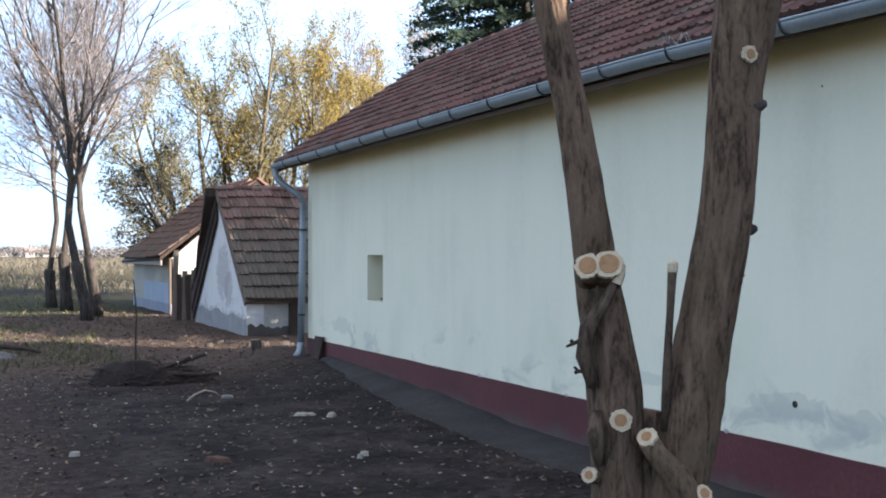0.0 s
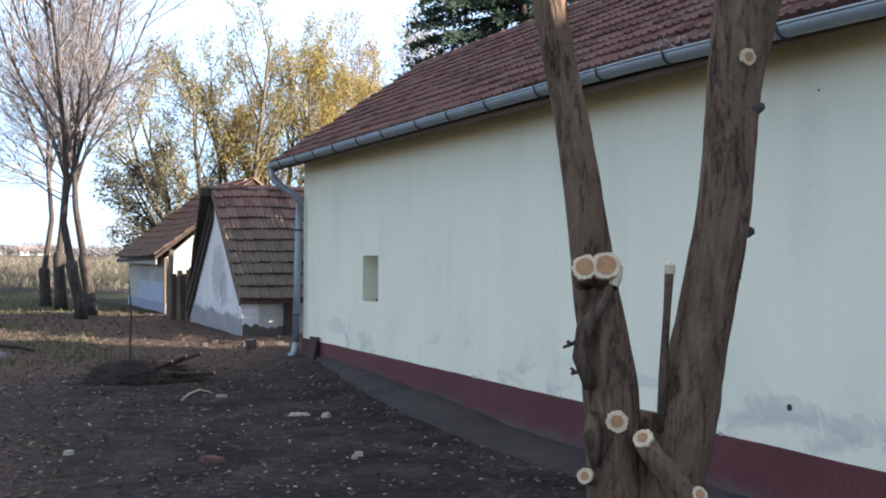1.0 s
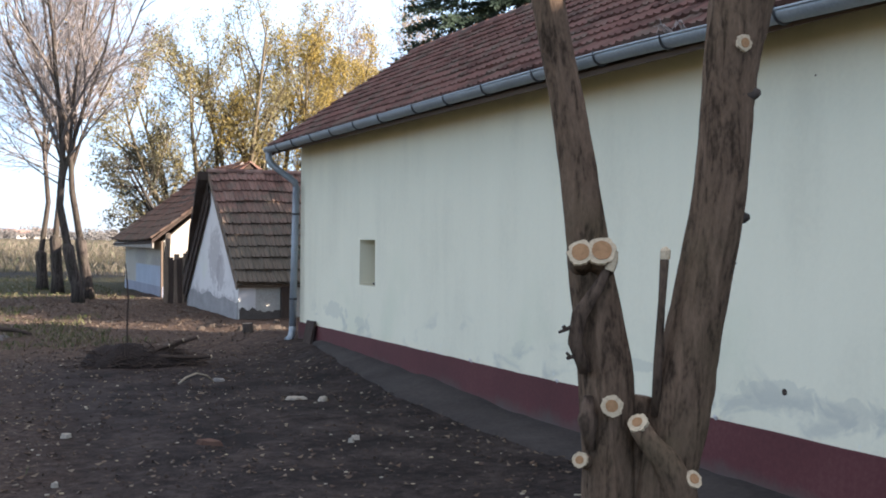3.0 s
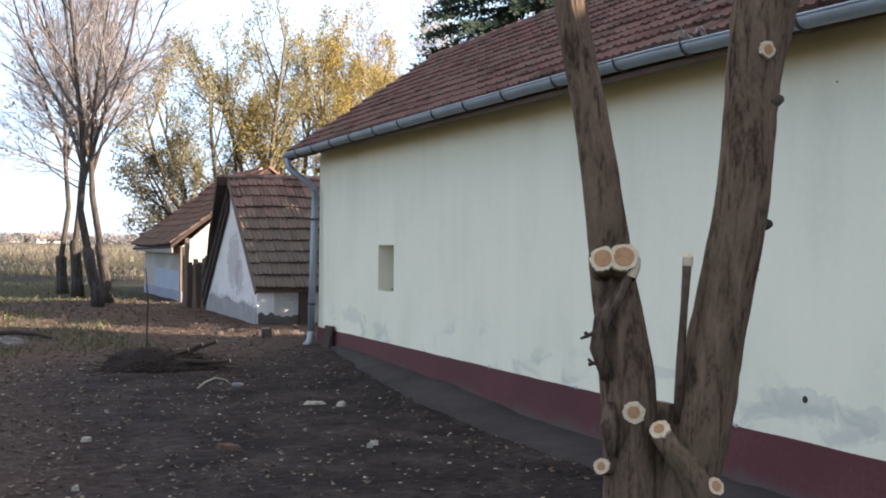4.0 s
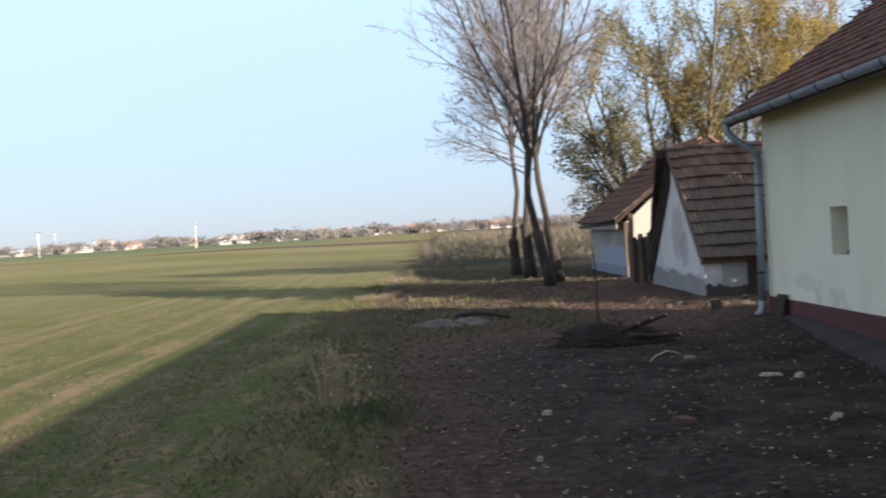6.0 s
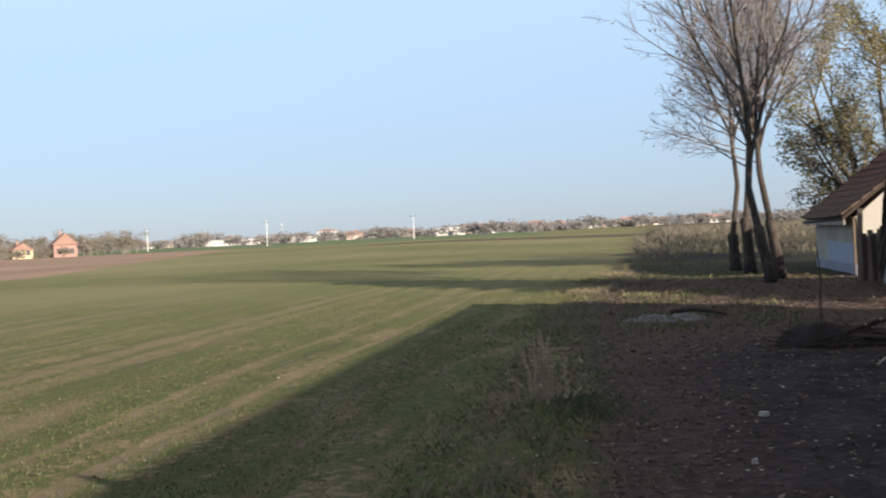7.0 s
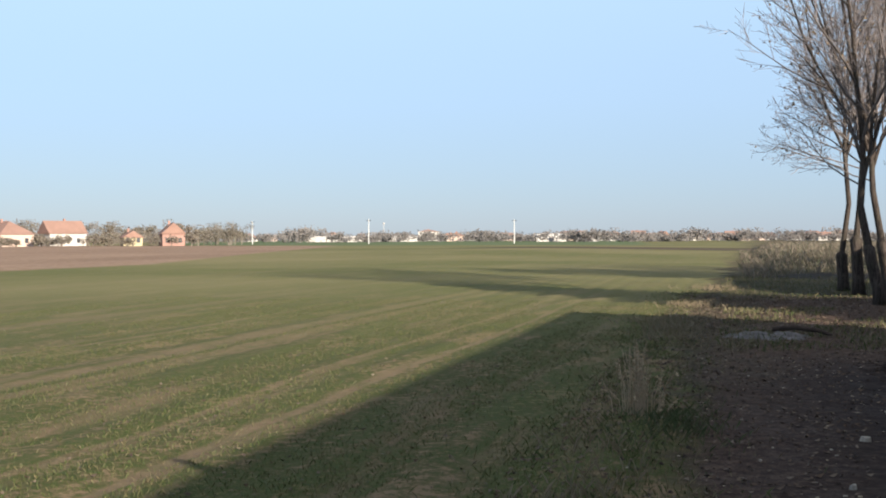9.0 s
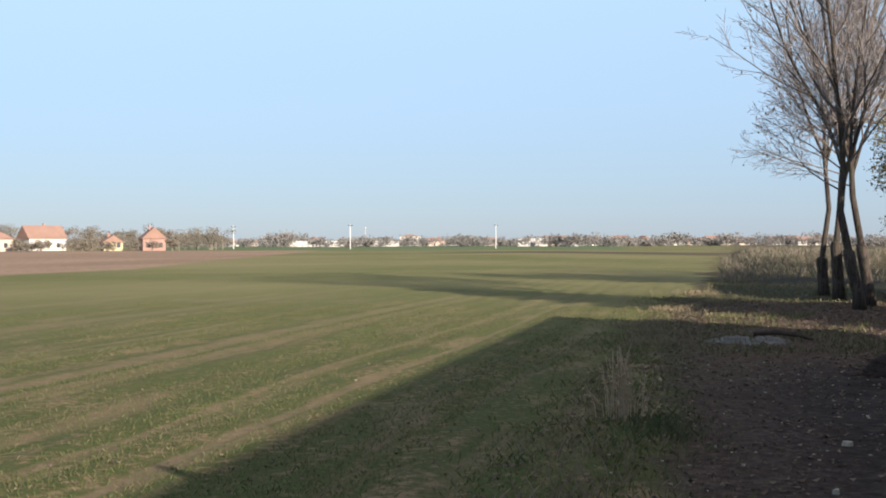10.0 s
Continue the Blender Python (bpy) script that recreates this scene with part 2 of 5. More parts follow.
BARK = bark("furrowed_brown_bark", (0.122, 0.081, 0.056), 30.0, 1.6)
BARK_SNAG = bark("dead_brown_bark", (0.085, 0.058, 0.043), 30.0, 1.8)
BARK_DARK = bark("dark_grey_bark", (0.062, 0.050, 0.043), 14)
BARK_LIMB = simple("grey_limb_bark", (0.13, 0.11, 0.10), 0.92, 0.35, 2, 14, bump=0.3)
BARK_TWIG = simple("twig_bark", (0.26, 0.225, 0.215), 0.9, 0.35, 2, 12, bump=0)
BARK_YELLOW = simple("olive_brown_bark", (0.13, 0.105, 0.07), 0.9, 0.4, 2, 12, bump=0)
SAW_RIM = simple("sawn_sapwood", (0.50, 0.40, 0.28), 0.85, 0.3, 30, 120, bump=0.3)
SAW_CORE = simple("sawn_heartwood", (0.31, 0.17, 0.085), 0.85, 0.3, 25, 110, bump=0.3)
CONCRETE = simple("muddy_concrete", (0.036, 0.029, 0.026), 0.97, 0.55, 1.6, 22, bump=0.5, dist=0.012)

# ---- ground: yard soil, verge, striped young wheat, far fields; one sheet ----
def bank(x, y):
    """Soil heaped against the far half of the house wall."""
    a = min(1.0, max(0.0, (y - 7.5) / 6.5)) * min(1.0, max(0.0, (19.5 - y) / 3.0))
    b = min(1.0, max(0.0, (x - 3.9) / 0.8))
    return 0.17 * a * a * (3 - 2 * a) * b * b * (3 - 2 * b)


def lie(x, y):
    """Height of the ground."""
    near = max(0.0, 1.0 - max(0.0, math.hypot(x, y - 12) - 26) / 20)
    if near <= 0:
        return rise(x, y)
    yard = min(1.0, max(0.0, (x + 1.3) / 1.0))
    h = 0.035 * noise.noise((x * 0.55, y * 0.55, 0.3)) + 0.018 * noise.noise((x * 1.9, y * 1.9, 3.1)) + 0.012 * noise.noise((x * 4.7, y * 4.7, 7.7))
    field = 0.012 * math.sin(x * 2 * math.pi / 0.75) + 0.012 * noise.noise((x * 3, y * 1.2, 5.5))
    verge = 0.07 * math.exp(-((x + 0.9) / 0.5) ** 2) * (0.6 + 0.8 * noise.noise((x, y * 0.8, 9.0)))
    return near * (h * yard + field * (1 - yard) + verge) + bank(x, y) + rise(x, y)


def rise(x, y):
    """The fallow bank behind the bare trees and the swells of the far field."""
    a = min(1.0, max(0.0, (x - 0.3 - (y - 45) * 0.01) / 2.2)) * min(1.0, max(0.0, (y - 46) / 22)) * min(1.0, max(0.0, (260 - y) / 120))
    b = math.exp(-((y - 150) / 45) ** 2 - ((x + 26) / 22) ** 2)
    return 0.85 * a * a * (3 - 2 * a) + 0.55 * b


def axis(lo, hi, step, far, grow=1.18):
    out, s, v = [lo + i * step for i in range(int(round((hi - lo) / step)) + 1)], step, hi
    while v < far:
        s *= grow
        v += s
        out.append(v)
    s, v = step, lo
    while v > -far:
        s *= grow
        v -= s
        out.insert(0, v)
    return out


def soil():
    m = Mat("yard_soil_and_field", 0.97, specular=0.1)
    p = m.pos(True)
    x, y, z = m.axes(p)
    n1, n3, n12, n40 = m.noise(0.35, 4, vec=p), m.noise(1.6, 5, vec=p), m.noise(9, 5, vec=p), m.noise(45, 4, vec=p)
    # yard
    dirt = m.ramp(n3 * 0.4 + n12 * 0.35 + n40 * 0.25, (0.40, (0.010, 0.0078, 0.0075)), (0.5, (0.0245, 0.0187, 0.0178)), (0.6, (0.053, 0.042, 0.038)))
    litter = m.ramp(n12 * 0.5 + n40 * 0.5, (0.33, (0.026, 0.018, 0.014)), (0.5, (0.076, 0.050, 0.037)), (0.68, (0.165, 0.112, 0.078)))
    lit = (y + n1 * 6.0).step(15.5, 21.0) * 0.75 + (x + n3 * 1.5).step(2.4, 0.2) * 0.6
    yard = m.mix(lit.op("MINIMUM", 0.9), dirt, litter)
    grass = m.ramp(n12 * 0.6 + n40 * 0.4, (0.40, (0.018, 0.018, 0.009)), (0.5, (0.042, 0.044, 0.020)), (0.6, (0.10, 0.083, 0.048)))
    green = ((n3 * 1.2 + n1 * 0.8 - (x - 0.2) * 0.35).step(0.75, 1.15) * y.step(10.0, 19.0) * 0.6).op("MAXIMUM", (y + n3 * 4.0 - x * 0.4).step(31.0, 36.0))
    green = green.op("MAXIMUM", (x + n3 * 0.9).step(0.35, -0.15) * 0.85)
    yard = m.mix(green * 0.85, yard, grass)
    dry = m.ramp(n12 * 0.5 + n3 * 0.5, (0.3, (0.075, 0.062, 0.036)), (0.7, (0.19, 0.145, 0.09)))
    yard = m.mix((y + n1 * 16.0).step(46.0, 80.0) * 0.6, yard, dry)
    burnt = ((x - 4.5).op("POWER", 2.0) * 0.05 + (y - 48.5).op("POWER", 2.0) * 0.14 + n3 * 0.5).step(1.4, 0.7)
    yard = m.mix(burnt * 0.8, yard, (0.035, 0.032, 0.032))
    # field of young wheat, sown along y
    patch = m.noise(0.9, 5, (1, 0.35, 1), vec=p, rough=0.7)
    wheat = m.ramp(n12 * 0.3 + n40 * 0.2 + patch * 0.5, (0.42, (0.19, 0.137, 0.083)), (0.475, (0.088, 0.081, 0.036)), (0.53, (0.045, 0.068, 0.018)), (0.585, (0.145, 0.12, 0.06)))
    straw = m.ramp(n12 * 0.5 + n40 * 0.5, (0.33, (0.09, 0.064, 0.04)), (0.66, (0.24, 0.175, 0.112)))
    wob = x + m.noise(0.5, 3, (1, 0.25, 1), vec=p) * 0.7 - 0.35
    bare = m.noise(1.4, 5, (1.3, 0.12, 1), vec=p, rough=0.65).step(0.50, 0.66) * 0.75
    for at, wide in ((-3.95, 0.10), (-4.85, 0.09), (-7.2, 0.2), (-7.8, 0.28), (-9.6, 0.12), (-12.8, 0.4), (-17.5, 0.4), (-23.0, 0.7), (-30.0, 0.6)):
        bare = bare.op("MAXIMUM", (wob - at).op("ABSOLUTE").step(wide, wide * 0.35) * (n3 * 1.9 - 0.3 + n12 * 0.3).op("MINIMUM", 1.0).op("MAXIMUM", 0.0))
    field = m.mix(bare * 0.85, wheat, straw)
    far_green = m.ramp(m.noise(0.03, 3, vec=p), (0.40, (0.135, 0.138, 0.052)), (0.6, (0.225, 0.195, 0.095)))
    field = m.mix((y - x * 0.5).step(8.0, 48.0) * 0.74, field, far_green)
    # ploughed strips farther off
    plough = m.ramp(n3 * 0.6 + m.noise(0.08, 3, (1, 0.2, 1), vec=p) * 0.4, (0.42, (0.20, 0.13, 0.09)), (0.58, (0.31, 0.215, 0.15)))
    edge = x + (y - 66.0).op("MAXIMUM", 0.0) * 0.30 + n1 * 2.0
    field = m.mix(edge.step(-35.0, -37.0) * (y * -1.0 - x * 0.35).step(-245.0, -225.0), field, plough)
    field = m.mix((y - x * 0.12).step(138.0, 142.0) * (x + y * 0.13).step(-24.0, -10.0) * y.step(185.0, 180.0) * 0.9, field, (0.085, 0.060, 0.045))
    field = m.mix(y.step(285.0, 310.0) * (x + y * 0.55).step(0.0, 8.0) * (x + y * 0.09).step(8.0, 0.0), field, (0.105, 0.135, 0.065))
    # where the yard ends
    border = (y - 5.0).op("MAXIMUM", 0.0) * -0.05 + (y - 24.0).op("MAXIMUM", 0.0) * 0.065 - 0.25
    side = (x - border + (n1 - 0.5) * (y - 30.0).op("MAXIMUM", 0.0) * 0.16 + n3 * 0.9 + n12 * 0.35 - 0.62).step(-0.22, 0.22)
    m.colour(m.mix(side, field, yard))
    m.bump(n12 * 0.5 + n40 * 0.5, 0.8, 0.03)
    return m.m


def build_ground():
    xs, ys = axis(-9.0, 6.5, 0.125, 2400), axis(1.5, 31.0, 0.125, 2400)
    nx = len(xs)
    g = Geo()
    g.v = [(x, y, lie(x, y)) for y in ys for x in xs]
    g.f = [(j * nx + i, j * nx + i + 1, (j + 1) * nx + i + 1, (j + 1) * nx + i) for j in range(len(ys) - 1) for i in range(nx - 1)]
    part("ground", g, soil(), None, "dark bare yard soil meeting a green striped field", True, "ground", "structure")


build_ground()

# ---- the long low house ----
WX, YE, Y0, RX, RZ = 4.79, 15.5, -13.0, 6.62, 4.42   # west wall, far gable, near gable, ridge
EX = 2 * RX - WX


def eave_z(y):
    """The old eave sags a little towards its ends."""
    return 2.955 - 0.06 * min(1.0, max(0.0, (y - 7.0) / 8.7)) ** 1.3 - 0.05 * min(1.0, max(0.0, (6.5 - y) / 2.6))


def tile_geo(w, length, th=0.02, rib=1.0):
    """A pressed clay tile: two rolls along it, a thick lower lip. Lower end at the origin, running up +y."""
    prof = [(0.0, 0.004), (0.10, 0.017), (0.24, 0.004), (0.45, 0.003), (0.56, 0.014), (0.68, 0.003), (0.9, 0.003), (1.0, 0.012)]
    prof = [(a, h * rib) for a, h in prof]
    n = len(prof)
    lo = [(a * w, 0.0, th + h) for a, h in prof]
    hi = [(a * w, length, 0.002 + h) for a, h in prof]
    lip = [(a * w, 0.004, h - 0.004) for a, h in prof]
    g = Geo()
    g.add(lo + hi + lip, [(i, i + 1, n + i + 1, n + i) for i in range(n - 1)] + [(2 * n + i, 2 * n + i + 1, i + 1, i) for i in range(n - 1)]
          + [(0, n, 2 * n), (n - 1, 3 * n - 1, 2 * n - 1)])
    return g


def roof_side(roof, geo_tile, spots, singles, mat_one, mat_rest, rest_label):
    """Tiles at the poses in spots: those for which singles(i) holds as objects, the rest joined."""
    me = geo_tile.mesh("tile", mat_one)
    rest = Geo()
    base = [Vector(v) for v in geo_tile.v]
    for m, single in zip(spots, singles):
        if single:
            ob = new("tile", me)
            ob.parent = roof
            ob.matrix_local = m
        else:
            rest.add([tuple(m @ v) for v in base], geo_tile.f)
    if rest.v:
        part("tile_field", rest, mat_rest, roof, rest_label, kind="stuff")


def slope_pose(origin, along, up, r, jitter=1.0):
    """A pose with x along the eave and y up the slope."""
    ax, ay = along.normalized(), up.normalized()
    az = ax.cross(ay).normalized()
    m = Matrix((ax, ay, az)).transposed().to_4x4()
    m.translation = origin
    return m @ pose(r.uniform(-0.004, 0.004), r.uniform(-0.008, 0.008), r.uniform(0, 0.005) * jitter,
                    r.uniform(-0.8, 0.8) * jitter, r.uniform(-0.8, 0.8) * jitter, r.uniform(-0.9, 0.9) * jitter)


def build_house():
    r = random.Random(11)
    house = thing("house", (0, 0, 0), "long low cream-limewashed house with oxblood plinth and clay roof", "house")
    ny0, ny1, nz0, nz1 = 12.53, 13.06, 1.04, 1.595
    g = Geo()
    top, t = 2.93, 0.45
    g.box(WX, WX + t, Y0, ny0, 0.0, top).box(WX, WX + t, ny1, YE, 0.0, top)
    g.box(WX, WX + t, ny0, ny1, 0.0, nz0).box(WX, WX + t, ny0, ny1, nz1, top)
    part("wall", g, WALL, house, "cream limewashed wall with damp stains")
    part("wall", Geo().box(EX - t, EX, Y0, YE, 0.0, top), WALL, house)
    for ya, yb in ((YE - t, YE - 0.003), (Y0 + 0.003, Y0 + t)):
        ring = [(WX + 0.003, 0.0), (EX - 0.003, 0.0), (EX - 0.003, 2.9), (RX, RZ - 0.16), (WX + 0.003, 2.9)]
        part("gable_wall", Geo().prism([(x, ya, z) for x, z in ring], [(x, yb, z) for x, z in ring]), WALL, house)
    # blind window niche: back panel, sill with a little rubble
    niche = part("niche", Geo().box(WX + 0.38, WX + 0.44, ny0 - 0.02, ny1 + 0.02, nz0 - 0.02, nz1 + 0.02), NICHE, house, "shallow blind window niche, ochre inside, its shade darkened into the colour")
    part("niche_sill", Geo().box(WX + 0.004, WX + 0.38, ny0, ny1, nz0 - 0.01, nz0 + 0.012, b=0.004), NICHE, niche)
    part("rubble", Geo().box(WX + 0.05, WX + 0.12, 12.62, 12.74, nz0 + 0.01, nz0 + 0.04, b=0.012), DARK_WOOD, niche, "dark crumb of rubble")
    # plinth with a slightly ragged upper edge
    g = Geo()
    n = 160
    ys = [Y0 - 0.02 + (YE + 0.04 - Y0) * i / n for i in range(n + 1)]
    tops = [0.42 + 0.006 * noise.noise((y * 2.1, 0, 0)) + 0.004 * noise.noise((y * 9, 1, 0)) for y in ys]
    for x in (WX - 0.022, WX + 0.05):
        g.v += [(x, y, -0.15) for y in ys] + [(x + (0.004 if x < WX else 0), y, h) for y, h in zip(ys, tops)]
    k = n + 1
    for i in range(n):
        g.f += [(i, i + 1, k + i + 1, k + i), (k + i, k + i + 1, 3 * k + i + 1, 3 * k + i)]
    g.f += [(n, 2 * k + n, 3 * k + n, k + n), (0, k, 3 * k, 2 * k)]
    part("plinth", g, PLINTH, house, "oxblood red painted plinth splashed with mud")
    part("plinth", Geo().box(WX + 0.05, EX, YE - 0.1, YE + 0.02, -0.15, 0.42), PLINTH, house)
    # chips of plaster lost above the plinth; dark discs in place of a shaded vent hole and a hook
    for y, z, s in ((9.86, 0.432, 0.03), (8.2, 0.43, 0.022), (10.9, 0.43, 0.02), (6.1, 0.43, 0.025)):
        part("plaster_chip", Geo().tube([(WX - 0.021, y, z), (WX - 0.028, y, z - 0.004)], [s, s * 0.7], 7), GABLE, house)
    for y, z, s in ((5.46, 0.68, 0.022), (5.22, 2.60, 0.006)):
        part("vent_hole", Geo().tube([(WX - 0.004, y, z), (WX + 0.03, y, z)], [s, s], 10), DARK_WOOD, house, "small dark disc on the plaster in place of a hole's shade")
    # roof: boarding, tiles, ridge, gutter
    roof = part("roof", Geo().prism(
        [(4.40, Y0 - 0.2, 2.90), (RX, Y0 - 0.2, RZ - 0.045), (2 * RX - 4.40, Y0 - 0.2, 2.90), (2 * RX - 4.40, Y0 - 0.2, 2.86), (RX, Y0 - 0.2, RZ - 0.12), (4.40, Y0 - 0.2, 2.86)],
        [(4.40, YE + 0.16, 2.83), (RX, YE + 0.16, RZ - 0.045), (2 * RX - 4.40, YE + 0.16, 2.83), (2 * RX - 4.40, YE + 0.16, 2.79), (RX, YE + 0.16, RZ - 0.12), (4.40, YE + 0.16, 2.79)]),
        SOFFIT, house, "roof of weathered red-brown clay tiles")
    rows, w = 12, 0.2
    spots, singles = [], []
    cols = int((YE + 0.2 - Y0 + 0.25) / w)
    for c in range(cols):
        y = YE + 0.2 - c * w
        e = Vector((4.37, y, eave_z(y)))
        rise = Vector((RX, y, RZ)) - e
        step = rise.length / rows
        for k in range(rows):
            o = e + rise * (k / rows)
            along = Vector((0, -1, 0))
            spots.append(slope_pose(o + Vector((0, 0, 0.012 * noise.noise((y * 0.7, k * 0.4, 2.0)))), along, rise, r))
            singles.append(4.6 <= y <= 9.6)
    roof_side(roof, tile_geo(w, step + 0.05, 0.034, 1.3), spots, singles, TILE_HOUSE, TILE_HOUSE_REST, "rows of weathered clay tiles")
    spots = []
    for c in range(cols):
        y = Y0 - 0.2 + c * w
        e = Vector((2 * RX - 4.37, y, 2.93))
        rise = Vector((RX, y, RZ)) - e
        spots += [slope_pose(e + rise * (k / rows), Vector((0, 1, 0)), rise, r) for k in range(rows)]
    roof_side(roof, tile_geo(w, step + 0.05, 0.034, 1.3), spots, [False] * len(spots), TILE_HOUSE, TILE_HOUSE_REST, "rows of weathered clay tiles")
    y = YE + 0.2
    while y > Y0 - 0.1:
        g = Geo()
        a = [(RX + 0.11 * math.cos(q), RZ - 0.03 + 0.085 * math.sin(q)) for q in [math.pi * i / 7 for i in range(8)]]
        g.prism([(x, y, z) for x, z in a], [(x * 0.98 + RX * 0.02, y - 0.37, z + 0.012) for x, z in a])
        part("ridge_tile", g, TILE_HOUSE, roof)
        y -= 0.36
    # verge board on the far gable
    g = Geo()
    g.prism([(4.36, YE + 0.17, 2.74), (RX, YE + 0.17, RZ - 0.16), (RX, YE + 0.17, RZ - 0.03), (4.36, YE + 0.17, 2.86)],
            [(4.36, YE + 0.20, 2.74), (RX, YE + 0.20, RZ - 0.16), (RX, YE + 0.20, RZ - 0.03), (4.36, YE + 0.20, 2.86)])
    part("verge_board", g, DARK_WOOD, roof)
    # gutter: half-round zinc, following the sagging eave
    gx, gr = 4.345, 0.066
    ys = [YE + 0.17 - i * 0.3 for i in range(int((YE + 0.3 - Y0) / 0.3))]
    gz = lambda y: eave_z(y) - 0.025
    g = Geo()
    n = 12
    for rr in (gr, gr - 0.004):
        for y in ys:
            g.v += [(gx + rr * math.cos(math.pi + math.pi * i / n), y, gz(y) + rr * math.sin(math.pi + math.pi * i / n)) for i in range(n + 1)]
    k, half = n + 1, len(ys) * (n + 1)
    for j in range(len(ys) - 1):
        for i in range(n):
            a = j * k + i
            g.f += [(a, a + 1, a + k + 1, a + k), (half + a, half + a + k, half + a + k + 1, half + a + 1)]
        a = j * k
        g.f += [(a, a + k, half + a + k, half + a), (a + n, half + a + n, half + a + k + n, a + k + n)]
    gutter = part("gutter", g, ZINC, house, "half-round weathered zinc gutter", True)
    part("gutter_bead", Geo().tube([(gx - gr, y, gz(y) + 0.004) for y in ys], [0.009] * len(ys), 6), ZINC, gutter, smooth=True)
    part("gutter_end", Geo().tube([(gx, YE + 0.17, gz(YE) - 0.02), (gx, YE + 0.18, gz(YE) - 0.02)], [gr * 0.9, gr * 0.9], 14), ZINC, gutter)
    for y in (15.02, 14.29, 13.5, 12.74, 11.92, 11.15, 10.22, 9.48, 8.69, 7.8, 6.89, 6.08, 5.0, 4.15, 3.3, 2.4, 1.5, 0.6):
        pts = [(gx + (gr + 0.006) * math.cos(math.pi + math.pi * i / 10), y, gz(y) + (gr + 0.006) * math.sin(math.pi + math.pi * i / 10)) for i in range(11)]
        part("gutter_bracket", Geo().tube([(gx - gr - 0.004, y, gz(y) + 0.02)] + pts + [(gx + gr + 0.05, y, gz(y) + 0.05)], [0.0085] * 13, 6), IRON, gutter, "dark iron gutter bracket")
    # a bit of dry creeper caught in the gutter
    g = Geo()
    for i in range(9):
        y, a = 5.95 + r.uniform(-0.12, 0.12), r.uniform(-1, 1)
        p = Vector((gx - 0.03, y, gz(y) + 0.02))
        g.tube([p, p + Vector((-0.06, a * 0.05, 0.05)), p + Vector((-0.09, a * 0.12, r.uniform(-0.03, 0.10)))], [0.005, 0.004, 0.002], 4)
    part("dry_creeper", g, BARK_TWIG, gutter, "dry twigs caught in the gutter")
    # downpipe with its swan neck
    dz = gz(YE)
    pts = [(gx, YE + 0.10, dz - 0.05), (gx, YE + 0.10, dz - 0.16), (gx + 0.03, YE + 0.08, dz - 0.22), (4.60, YE - 0.02, 2.47), (4.685, YE - 0.06, 2.40), (4.70, YE - 0.07, 2.30)]
    pipe = part("downpipe", Geo().tube(pts, [0.046] * 6, 14), ZINC, house, "zinc downpipe with swan neck", True)
    part("pipe_shaft", Geo().tube([(4.70, YE - 0.07, 2.34), (4.66, YE - 0.07, 0.34)], [0.049, 0.049], 14), ZINC, pipe, smooth=True)
    part("pipe_shoe", Geo().tube([(4.66, YE - 0.07, 0.36), (4.655, YE - 0.07, 0.28), (4.63, YE - 0.10, 0.215), (4.56, YE - 0.16, 0.17)], [0.051, 0.051, 0.051, 0.054], 14), ZINC, pipe, smooth=True)
    for z in (1.95, 0.75):
        part("pipe_clip", Geo().tube([(4.693 - (2.1 - z) * 0.02, YE - 0.07, z - 0.014), (4.693 - (2.1 - z) * 0.02, YE - 0.07, z + 0.014)], [0.055, 0.055], 14), IRON, pipe)
    return house


build_house()

# concrete apron along the wall, broken at its edge
g = Geo()
ys = [Y0 + i * 0.12 for i in range(int((14.6 - Y0) / 0.12))]
for y in ys:
    w = 4.24 + 0.05 * noise.noise((y * 1.3, 0, 4)) + 0.03 * noise.noise((y * 6, 0, 2)) + (max(0.0, y - 10.5) * 0.10)
    g.v += [(min(w, 4.7) - 0.02, y, -0.05), (min(w, 4.7), y, 0.028 + lie(w, y)), (WX - 0.02, y, 0.055 + max(0.0, lie(WX - 0.05, y)))]
for j in range(len(ys) - 1):
    a = 3 * j
    g.f += [(a, a + 3, a + 4, a + 1), (a + 1, a + 4, a + 5, a + 2)]
part("apron", g, CONCRETE, None, "muddy concrete apron along the plinth", True, "pavement", "structure")

